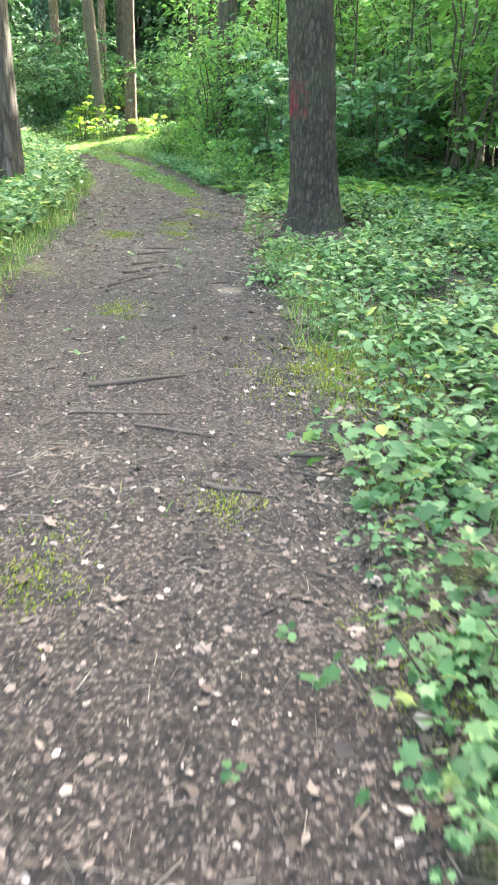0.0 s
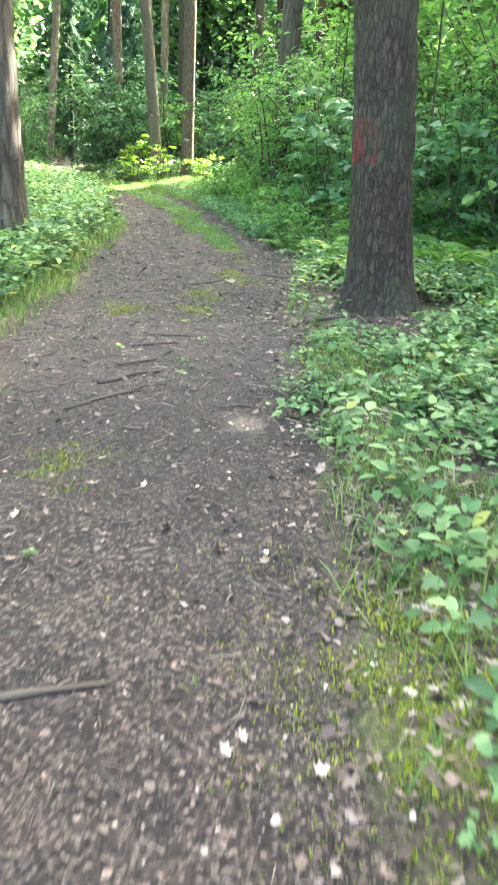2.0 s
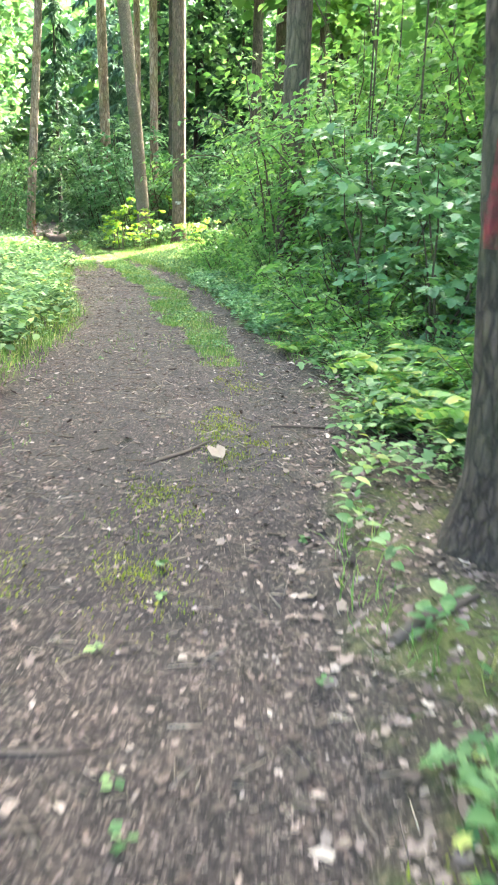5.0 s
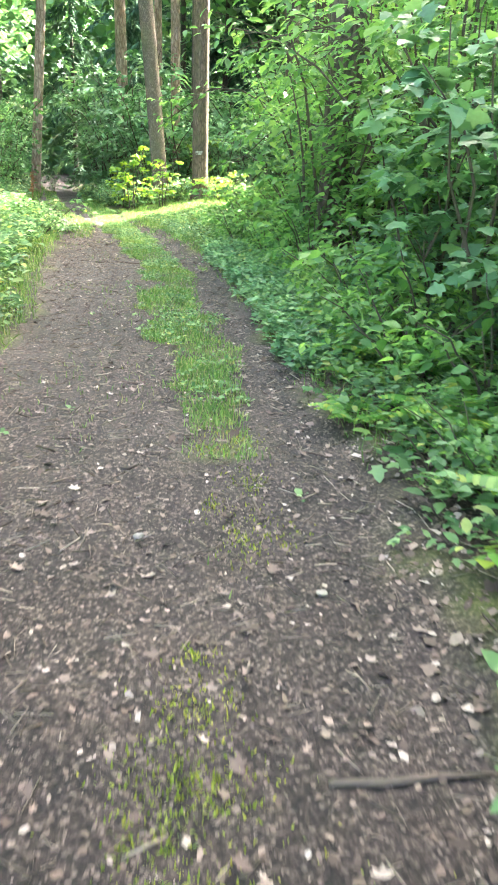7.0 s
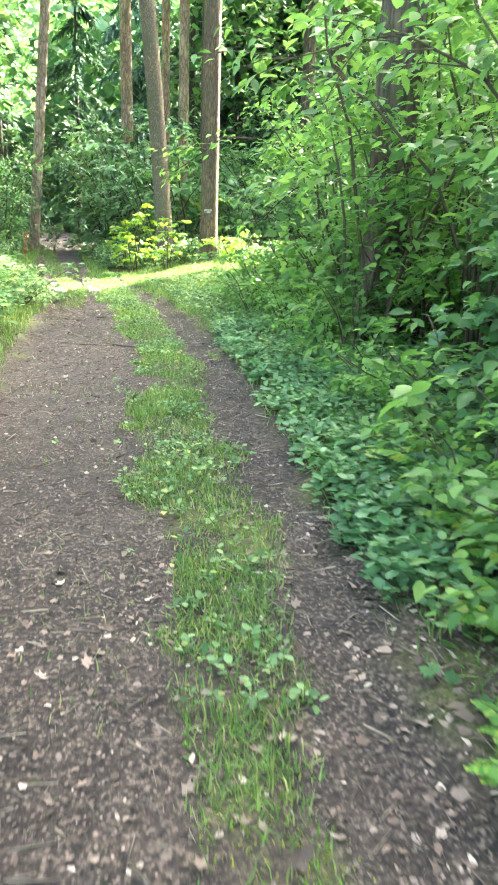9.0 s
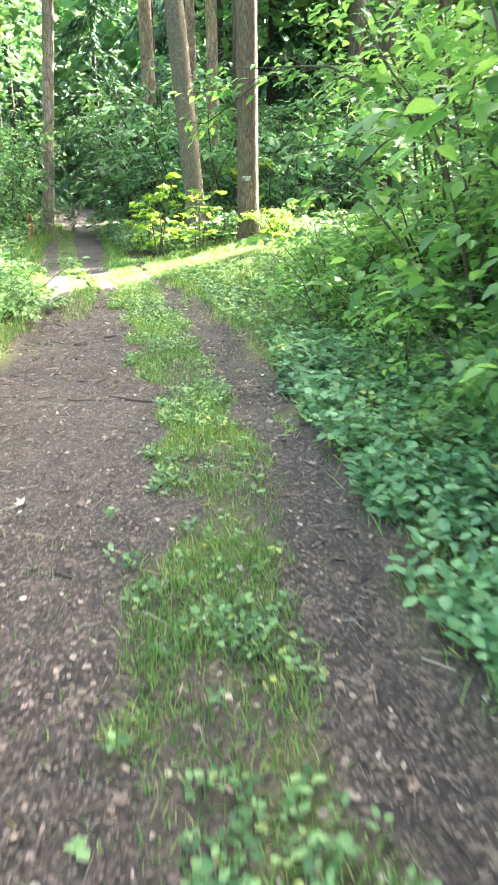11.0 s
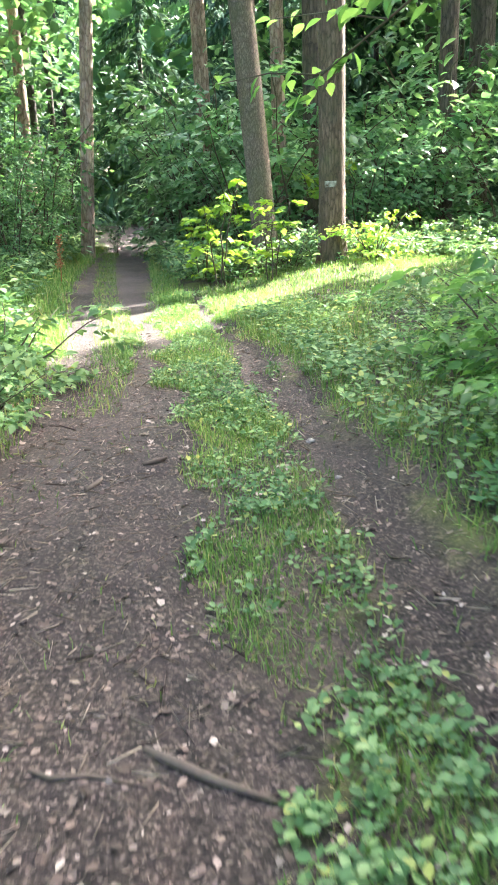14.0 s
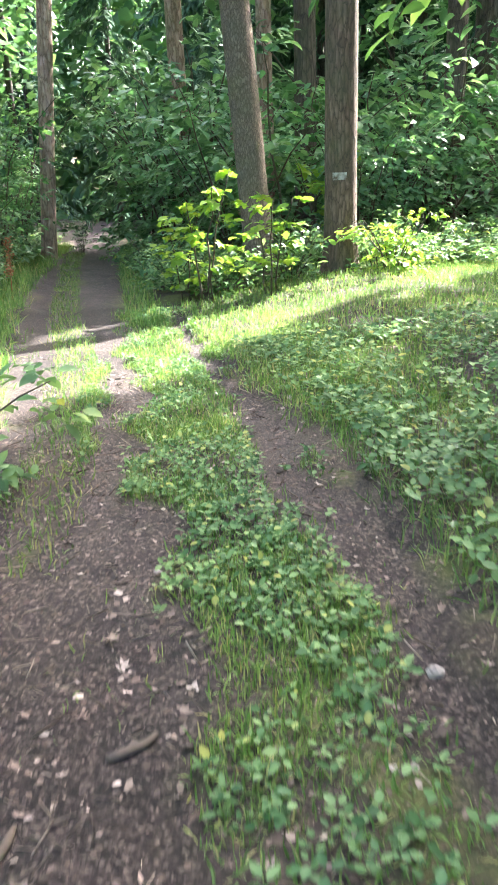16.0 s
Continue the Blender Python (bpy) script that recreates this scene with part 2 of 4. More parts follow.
def strip_mid(y):
    return np.interp(y, [21, 22.6, 24, 26.6, 33, 38], [-1.85, -2.05, -2.3, -3.0, -4.4, -5.3])


def sstep(a, b, v):
    k = np.clip((v - a) / (b - a), 0, 1)
    return k * k * (3 - 2 * k)


def dirt_at(x, y):
    """1 on bare trodden earth, 0 under the plants."""
    x, y = np.asarray(x, float), np.asarray(y, float)
    wob = (vnoise(x, y, 2.2, 3) - 0.5) * 0.3 + (vnoise(x, y, 7, 4) - 0.5) * 0.16
    e = 0.07
    le, ri = left_edge(y) + wob, rut_right(y) + wob * 0.8
    whole = sstep(le - e, le + e, x) * sstep(ri + e, ri - e, x)
    m1, m2 = lane_edge(y) + wob * 1.1, rut_left(y) + wob * 0.5
    grassy = sstep(m1 - e, m1 + e, x) * sstep(m2 + e, m2 - e, x) * sstep(8.8, 10.5, y)
    patchy = np.maximum(sstep(0.35, 0.6, vnoise(x, y, 2.0, 9)), 0.9 * sstep(11.6, 12.8, y))
    out = whole * (1 - grassy * patchy)
    far = sstep(26.5, 27.5, y)
    lane = sstep(le - e, le + e, x) * sstep(m1 + e, m1 - e, x)
    out = out * (1 - far) + lane * far
    sm, sw = strip_mid(y) + wob * 0.5, np.interp(y, [21, 22, 24, 35, 38], [0.0, 0.13, 0.16, 0.2, 0.0])
    out = out * (1 - 0.9 * sstep(sw + 0.05, sw - 0.05, np.abs(x - sm)) * (sw > 0.01))
    cross = sstep(23.2, 23.6, y + x * 0.18 + 0.5 + wob) * sstep(26.6, 26.2, y + x * 0.18 + 0.6 + wob) * sstep(-1.9, -2.3, x) * sstep(-3.9, -3.3, x)
    return np.maximum(out, cross * 0.85)


def ground_z(x, y):
    x, y = np.asarray(x, float), np.asarray(y, float)
    d = dirt_at(x, y)
    off = np.maximum(left_edge(y) - x, x - rut_right(y))
    bank = 0.22 * sstep(0.0, 2.5, off) * (0.4 + vnoise(x, y, 0.35, 5))
    bank = bank * np.where(y > 22, sstep(34, 26, y) * 0.5 + 0.5, 1)
    bank = bank * np.where((x > rut_right(y)) & (y < 14), 0.25 + 0.75 * sstep(10, 14, y), 1)
    z = 0.05 * (1 - d) * sstep(-0.1, 0.4, off + 0.3) + bank
    z = z + (vnoise(x, y, 1.1, 1) - 0.5) * 0.06 + (vnoise(x, y, 4.5, 2) - 0.5) * 0.018 + (vnoise(x, y, 11, 6) - 0.5) * 0.012 * d
    return z - 0.02


def axis_steps(lo, hi, step, reach):
    fine = np.arange(lo, hi, step)
    out, k = [], step
    v = hi
    while v < reach:
        out.append(v)
        k *= 1.35
        v += k
    right = np.array(out + [reach])
    k, v, out = step, lo, []
    while v > -reach:
        k *= 1.35
        v -= k
        out.append(max(v, -reach))
    return np.concatenate([out[::-1], fine, right])


def part(name, data, material, parent, label=""):
    if isinstance(data, bmesh.types.BMesh):
        me = bpy.data.meshes.new(name)
        data.to_mesh(me)
        data.free()
        data = me
    if material is not None and not data.materials:
        data.materials.append(material)
    ob = new(name, data)
    if parent is not None:
        ob.parent = parent
    if label:
        tagged(ob, label)
    return ob


def quick_mesh(name, co, faces, smooth=False):
    """Many like pieces in one mesh. co: pieces x corners x 3; faces: one piece's faces."""
    n, k = co.shape[:2]
    me = bpy.data.meshes.new(name)
    me.vertices.add(n * k)
    me.vertices.foreach_set("co", co.astype(np.float32).ravel())
    flat = np.concatenate([np.array(f) for f in faces])
    sizes = np.array([len(f) for f in faces])
    loops = (flat[None] + (np.arange(n) * k)[:, None]).ravel()
    me.loops.add(len(loops))
    me.loops.foreach_set("vertex_index", loops.astype(np.int32))
    starts = np.concatenate([[0], np.cumsum(sizes)[:-1]])
    me.polygons.add(n * len(faces))
    me.polygons.foreach_set("loop_start", (starts[None] + (np.arange(n) * len(flat))[:, None]).ravel().astype(np.int32))
    me.update(calc_edges=True)
    me.validate()
    if smooth:
        me.shade_smooth()
    return me


def turns(az, tilt, roll=None):
    """n x 3 x 3: y points along az at tilt above level, z is the upper side."""
    n = len(az)
    roll = np.zeros(n) if roll is None else roll
    ca, sa, ct, st, cr, sr = np.cos(az), np.sin(az), np.cos(tilt), np.sin(tilt), np.cos(roll), np.sin(roll)
    yv = np.stack([ca * ct, sa * ct, st], -1)
    xv = np.stack([sa, -ca, np.zeros(n)], -1)
    zv = np.cross(xv, yv)
    x2 = xv * cr[:, None] + zv * sr[:, None]
    z2 = zv * cr[:, None] - xv * sr[:, None]
    return np.stack([x2, yv, z2], -1)


def strew(template, pos, rot, size):
    size = np.asarray(size, float)
    if size.ndim == 1:
        size = size[:, None] * np.ones(3)
    v = np.array(template)[None] * size[:, None, :]
    return np.einsum("nij,nkj->nki", rot, v) + pos[:, None, :]


LEAF_V = [(0, 0, 0), (-0.2, 0.18, 0.05), (-0.3, 0.46, 0.07), (-0.17, 0.78, 0.0), (0, 1, -0.14), (0.17, 0.78, 0.0), (0.3, 0.46, 0.07), (0.2, 0.18, 0.05), (0, 0.48, -0.01)]
LEAF_F = [(0, 8, 2, 1), (0, 7, 6, 8), (8, 4, 3, 2), (8, 6, 5, 4)]
MAPLE_V = [(0, 0.32, 0), (0, 0, 0), (0.3, 0.02, 0.02), (0.26, 0.22, 0.04), (0.56, 0.36, -0.02), (0.3, 0.5, 0.04), (0.24, 0.74, 0.0), (0, 1, -0.1),
           (-0.24, 0.74, 0.0), (-0.3, 0.5, 0.04), (-0.56, 0.36, -0.02), (-0.26, 0.22, 0.04), (-0.3, 0.02, 0.02)]
MAPLE_F = [(0, i, i + 1) for i in range(1, 12)] + [(0, 12, 1)]
CLUMP_V = [(-0.4, 0, 0), (0.1, -0.1, 0.1), (0.45, 0.5, 0), (-0.1, 1, -0.1), (-0.5, 0.6, 0.12)]
CLUMP_F = [(0, 1, 2), (0, 2, 4), (2, 3, 4)]
JAG_V = [(0, 0, 0), (-0.2, 0.16, 0.04), (-0.5, 0.2, 0.0), (-0.3, 0.42, 0.05), (-0.42, 0.62, 0.0), (-0.16, 0.7, 0.03), (0, 1, -0.12), (0.16, 0.7, 0.03), (0.42, 0.62, 0.0), (0.3, 0.42, 0.05), (0.5, 0.2, 0.0), (0.2, 0.16, 0.04), (0, 0.42, -0.03)]
JAG_F = [(12, i, (i + 1) % 12) for i in range(12)]
ROUND_V = [(0, 0, 0), (-0.26, 0.22, 0.05), (-0.34, 0.55, 0.06), (-0.16, 0.88, 0.0), (0, 1, -0.06), (0.16, 0.88, 0.0), (0.34, 0.55, 0.06), (0.26, 0.22, 0.05), (0, 0.5, -0.02)]
ROUND_F = [(8, i, (i + 1) % 8) for i in range(8)]
BLADE_V = [(-0.5, 0, 0), (0.5, 0, 0), (0.35, 0.55, 0.06), (-0.35, 0.55, 0.06), (0, 1, -0.12)]
BLADE_F = [(0, 1, 2, 3), (3, 2, 4)]
CURL_V = [(0, 0, 0.12), (0.2, 0.12, 0.02), (0.16, 0.3, 0.05), (0.46, 0.42, 0.1), (0.24, 0.6, 0.0), (0.3, 0.86, 0.12), (0.02, 0.8, 0.03), (-0.22, 1.0, 0.16), (-0.2, 0.62, 0.0), (-0.42, 0.5, 0.14), (-0.2, 0.26, 0.02), (0, 0.5, -0.02)]
CURL_F = [(11, i, (i + 1) % 11) for i in range(11)]


def tube(points, radii, sides=6):
    """One swept tube as a bmesh."""
    bm = bmesh.new()
    rings = []
    for i, (p, r) in enumerate(zip(points, radii)):
        p = Vector(p)
        a = Vector(points[max(i - 1, 0)])
        c = Vector(points[min(i + 1, len(points) - 1)])
        q = (c - a).to_track_quat("Z", "Y")
        rings.append([bm.verts.new(p + q @ Vector((r * math.cos(k * 2 * math.pi / sides), r * math.sin(k * 2 * math.pi / sides), 0))) for k in range(sides)])
    for lo, hi in zip(rings, rings[1:]):
        for k in range(sides):
            f = bm.faces.new((lo[k], lo[(k + 1) % sides], hi[(k + 1) % sides], hi[k]))
            f.smooth = True
    bm.faces.new(rings[-1])
    bm.faces.new(rings[0][::-1])
    return bm


# ---- ground ----
gx, gy = axis_steps(-6.6, 2.4, 0.065, 400), axis_steps(0.0, 40.0, 0.1, 400)
X, Y = np.meshgrid(gx, gy)
Z = ground_z(X, Y)
nx, ny = len(gx), len(gy)
me = bpy.data.meshes.new("ground")
idx = np.arange(nx * ny).reshape(ny, nx)
quads = np.stack([idx[:-1, :-1], idx[:-1, 1:], idx[1:, 1:], idx[1:, :-1]], -1).reshape(-1, 4)
me.vertices.add(nx * ny)
me.vertices.foreach_set("co", np.stack([X, Y, Z], -1).astype(np.float32).ravel())
me.loops.add(quads.size)
me.loops.foreach_set("vertex_index", quads.astype(np.int32).ravel())
me.polygons.add(len(quads))
me.polygons.foreach_set("loop_start", (np.arange(len(quads)) * 4).astype(np.int32))
me.update(calc_edges=True)
me.attributes.new("dirt", "FLOAT", "POINT").data.foreach_set("value", dirt_at(X, Y).astype(np.float32).ravel())
damp = sstep(0.02, 0.2, X - rut_left(Y)) * sstep(0.0, 0.25, rut_right(Y) - X) * sstep(7.5, 10, Y) * (0.35 + 0.65 * vnoise(X, Y, 1.6, 71))
damp = np.maximum(damp, sstep(0.55, 0.75, vnoise(X, Y, 0.7, 72)) * 0.6)
me.attributes.new("damp", "FLOAT", "POINT").data.foreach_set("value", damp.astype(np.float32).ravel())
me.shade_smooth()
me.materials.append(GROUND)
tagged(new("ground", me), "trodden brown earth track with mossy leaf-litter forest floor", "forest floor", kind="structure")


# ---- trees ----
def trunk_mesh(height, r0, r1, lean=(0, 0), bend=0.0, flare=0.25, sides=28, rough=0.02, rings=60, seed=0, plates=9):
    """A trunk with ridged bark, leaning, flared at its foot. Rings lie closer near the ground."""
    s = np.linspace(0, 1, rings) ** 1.6
    z = s * height - 0.15
    a = np.linspace(0, 2 * math.pi, sides, endpoint=False)
    A, S = np.meshgrid(a, s)
    Zz = S * height - 0.15
    r = r0 + (r1 - r0) * S
    roots = 0.6 + 0.4 * np.cos(A * 5 + seed) * np.cos(A * 2 + seed * 2)
    r = r + flare * r0 * np.exp(-np.maximum(Zz, 0) / 0.22) * (0.55 + 0.9 * roots)
    u = A / (2 * math.pi) * plates * 2
    ridge = np.abs(vnoise(u + vnoise(u, Zz, 3, seed) * 0.8, Zz * 2.4, 1.0, seed + 1) - 0.5) * 2
    ridge += 0.5 * np.abs(vnoise(u * 2, Zz * 6, 1.0, seed + 2) - 0.5)
    r = r * (1 + rough * 4 * (np.sqrt(ridge) - 0.6))
    Xx = r * np.cos(A) + lean[0] * Zz + bend * np.sin(S * math.pi * 1.5)
    Yy = r * np.sin(A) + lean[1] * Zz
    me = bpy.data.meshes.new("trunk")
    idx = np.arange(rings * sides).reshape(rings, sides)
    nxt = np.roll(idx, -1, 1)
    q = np.stack([idx[:-1], nxt[:-1], nxt[1:], idx[1:]], -1).reshape(-1, 4)
    me.from_pydata(np.stack([Xx, Yy, Zz], -1).reshape(-1, 3).tolist(), [], q.tolist())
    me.shade_smooth()
    return me


def crown_mesh(z0, z1, radius, n, size, top=(0, 0), seed=1):
    g = np.random.default_rng(seed)
    h = g.random(n)
    rad = radius * np.sqrt(g.random(n)) * (0.35 + 0.65 * np.sin(np.clip(h * 2.6 + 0.35, 0, math.pi)))
    az = g.random(n) * 2 * math.pi
    knots = np.round(az * 1.9) / 1.9
    az = az * 0.35 + knots * 0.65 + h * 5
    pos = np.stack([rad * np.cos(az) + top[0], rad * np.sin(az) + top[1], z0 + h * (z1 - z0) + g.normal(0, 0.25, n)], -1)
    rot = turns(g.random(n) * 6.283, g.normal(-0.2, 0.5, n), g.normal(0, 0.5, n))
    return quick_mesh("crown", strew(CLUMP_V, pos, rot, size * (0.6 + 0.8 * g.random(n))), CLUMP_F)


def tree(name, x, y, height, r0, r1, bark, label, category, lean=(0, 0), bend=0.0, crown=None, leaf=None, flare=0.25, sides=20, rings=50, rough=0.012, seed=0, group=""):
    root = new(name)
    root.location = (x, y, float(ground_z(x, y)))
    tagged(root, label, category, group)
    part("trunk", trunk_mesh(height, r0, r1, lean, bend, flare, sides, rough, rings, seed), bark, root)
    if crown:
        z0, z1, rad, n, size = crown
        part("crown", crown_mesh(z0, z1, rad, n, size, (lean[0] * height, lean[1] * height), seed + 5), leaf or LEAF, root)
    return root


pine = tree("pine_tree", 0.86, 8.3, 15, 0.225, 0.15, BARK_NEAR, "tall pine with deep scaly brown bark and faded red paint mark", "pine tree",
            (-0.088, 0.01), 0.0, (10, 15, 2.6, 700, 0.45), LEAF_COOL, 0.42, 100, 320, 0.028, 3)
for pts, rad in (([(-0.3, 0.05, 2.15), (-0.55, -0.02, 2.6), (-0.75, -0.1, 3.2)], (0.016, 0.011, 0.006)),
                 ([(-0.45, 0.0, 2.45), (-0.8, 0.1, 2.62), (-1.3, 0.1, 2.8)], (0.011, 0.008, 0.004)),
                 ([(0.05, 0.1, 2.3), (0.35, 0.3, 2.5), (0.6, 0.5, 2.9)], (0.012, 0.009, 0.005))):
    part("dead_branch", tube(pts, rad), TWIG, pine)
tree("pine_tree", -2.33, 10.35, 15, 0.235, 0.15, BARK, "mature pine with dark furrowed bark beside the track", "pine tree", (-0.015, 0.0), 0.0,
     (10, 15, 2.4, 600, 0.45), LEAF_COOL, 0.4, 64, 200, 0.025, 11)
tree("pine_tree", 1.42, 17.6, 15, 0.19, 0.14, BARK, "dark pine trunk half hidden in leafy shrubs", "pine tree", (0.01, 0), 0.0, (9, 15, 2.2, 600, 0.45), LEAF_COOL, 0.3, 48, 160, 0.025, 17)
tree("beech_tree", -0.93, 28.5, 16, 0.185, 0.13, BARK_GREY, "grey-barked tree with a curved leaning trunk", "tree", (-0.095, 0), 0.08, (10, 16, 2.8, 800, 0.45), LEAF, 0.3, 36, 110, 0.01, 21)
tree("oak_tree", 0.0, 27.95, 17, 0.185, 0.15, BARK_WARM, "straight brown trunk with a white trail mark", "tree", (0.0, 0), 0.0, (10, 17, 2.6, 700, 0.45), LEAF, 0.3, 40, 140, 0.015, 23)
for x, y, r, bark, lean in ((-2.55, 37.2, 0.2, BARK_PALE, -0.01), (-0.72, 34.0, 0.15, BARK_PALE, 0.0), (-1.32, 36.2, 0.13, BARK_PALE, 0.0),
                            (-5.1, 34.3, 0.15, BARK_PALE, 0.09), (-7.4, 38.0, 0.15, BARK_PALE, 0.01)):
    tree("scots_pine", x, y, 17, r, r * 0.75, bark, "slender pine with pale pinkish bark", "pine tree", (lean, 0), 0.0, (11, 17, 2.0, 450, 0.5), LEAF_COOL, 0.2, 20, 60, 0.01, int(x * 10) % 50, "pale pines behind the clearing")
for x, y, r in ((-0.05, 33.0, 0.2), (2.76, 34.0, 0.2), (3.9, 36.0, 0.3), (5.6, 37.0, 0.2), (-9.5, 33.0, 0.2), (7.0, 40.5, 0.22)):
    tree("oak_tree", x, y, 16, r, r * 0.7, BARK, "brown forest tree trunk rising from undergrowth", "tree", (0.0, 0), 0.0, (8, 16, 2.6, 600, 0.5), LEAF, 0.25, 22, 60, 0.014, int(x * 7) % 60, "trees behind the clearing")

# unseen shade trees added on the track's sunny side; a gap suns the crossing
for i in range(80):
    x, y = 7.0 + (i % 5) * 2.7 + rng.random() * 1.4, -2.0 + (i // 5) * 2.9 + rng.random() * 1.6
    if abs((y - 23.9) - (x + 3.0) * 0.96) < 3.5:
        continue
    tree("oak_tree", x, y, 11 + rng.random() * 3, 0.12 + rng.random() * 0.08, 0.07, BARK, "added woodland tree with a leafy crown", "tree", (rng.normal(0, 0.02), 0), 0.0,
         (4.6 + rng.random() * 1.5, 13.5, 2.2, 640, 0.45), LEAF, 0.25, 10, 20, 0.012, 100 + i, "woodland trees")


# trees added so their crowns cut the light over the left wood
for i in range(26):
    x, y = -7.6 - (i % 5) * 2.3 - rng.random() * 1.2, 25.5 + (i // 5) * 3.4 + rng.random() * 1.6
    tree("oak_tree", x, y, 12 + rng.random() * 3, 0.1 + rng.random() * 0.07, 0.07, BARK_DARK, "added woodland tree, crown leaves coloured for shade", "tree", (rng.normal(0, 0.02), 0), 0.0,
         (4.0 + rng.random() * 1.5, 14, 2.3, 950, 0.27), LEAF_SHADED, 0.25, 10, 20, 0.012, 300 + i, "trees of the dark wood")


# more added trees, blocking sun that would reach the left wood's shrubs
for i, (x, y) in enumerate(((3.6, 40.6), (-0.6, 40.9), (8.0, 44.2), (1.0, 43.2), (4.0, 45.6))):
    tree("oak_tree", x, y, 13 + rng.random() * 3, 0.12, 0.07, BARK_DARK, "added woodland tree, crown leaves coloured for shade", "tree", (rng.normal(0, 0.02), 0), 0.0,
         (4.5 + rng.random() * 1.5, 15, 2.4, 1000, 0.27), LEAF_SHADED, 0.25, 10, 20, 0.012, 340 + i, "trees of the dark wood")


for i in range(14):
    x, y = -10 - (i % 3) * 3.2 - rng.random() * 1.6, -1.0 + (i // 3) * 5.2 + rng.random() * 2.0
    tree("oak_tree", x, y, 12 + rng.random() * 3, 0.12 + rng.random() * 0.07, 0.07, BARK, "added woodland tree with a leafy crown", "tree", (rng.normal(0, 0.02), 0), 0.0,
         (6.0 + rng.random() * 1.5, 14, 2.2, 500, 0.4), LEAF, 0.25, 10, 20, 0.012, 360 + i, "woodland trees")


# ---- spruces and far woods ----
def spruce_master(height, seed):
    g = np.random.default_rng(seed)
    root = new("spruce_tree")
    part("trunk", trunk_mesh(height, 0.13, 0.03, (g.normal(0, 0.006), 0), 0, 0.2, 10, 0.01, 24, seed), BARK_DARK, root)
    pos, rot, size = [], [], []
    n_bough = 62
    for k in range(n_bough):
        z = height * (0.1 + 0.88 * (k / n_bough))
        L = (1.0 - k / n_bough) * 2.0 + 0.5
        az = g.random() * 6.283
        m = 22
        t = np.linspace(0.15, 1, m)
        p = np.stack([np.cos(az) * L * t, np.sin(az) * L * t, z - 0.55 * L * t ** 1.6 + 0.1], -1)
        for side in (-0.8, 0.8):
            pos.append(p + g.normal(0, 0.04, p.shape))
            rot.append(turns(np.full(m, az + side) + g.normal(0, 0.3, m), g.normal(-0.7, 0.3, m), g.normal(0, 0.5, m)))
            size.append(np.stack([np.full(m, 0.13), np.full(m, 0.45) * (1.1 - 0.4 * t), np.full(m, 0.3)], -1))
    me = quick_mesh("foliage", strew(BLADE_V, np.concatenate(pos), np.concatenate(rot), np.concatenate(size)), BLADE_F)
    part("foliage", me, NEEDLE, root)
    return tagged(root, "dark spruce with drooping needle boughs", "spruce", "spruces of the dark wood")


spruces = [spruce_master(13, 31), spruce_master(11, 32), spruce_master(15, 33)]
spots = [(-5.2, 44.0)]
for i in range(84):
    x, y = -24 + rng.random() * 46, 39.5 + rng.random() * 22
    if abs(x - (left_edge(y) + lane_edge(y)) / 2) > 2.0 and all((x - a) ** 2 + (y - b) ** 2 > 2.2 for a, b in spots) and not (abs((y - 24.6) - (x + 3.0) * 0.96) < 2.5):
        spots.append((x, y))
for i, (x, y) in enumerate(spots):
    m = pose(x, y, float(ground_z(x, y)), 0, 0, rng.random() * 360) @ Matrix.Scale(0.85 + rng.random() * 0.4, 4)
    if i < 3:
        spruces[i].matrix_basis = m
    else:
        copy_thing(spruces[i % 3], m)

n = 60000
az = np.concatenate([radians(35) + rng.random(46000) * radians(110), rng.random(14000) * 2 * math.pi])
dist = 42 + rng.random(n) * 20
pos = np.stack([-2 + dist * np.cos(az), 20 + dist * np.sin(az), rng.random(n) * 16], -1)
rot = turns(rng.random(n) * 6.283, rng.normal(-0.3, 0.5, n), rng.normal(0, 0.6, n))
# far leaves take the shade-darkened colour as well
woods = part("far_woods", quick_mesh("far_woods", strew(CLUMP_V, pos, rot, 0.4 + 0.6 * rng.random(n)), CLUMP_F), LEAF_SHADED, None)
tagged(woods, "distant green woodland closing the view", "woodland", kind="stuff")


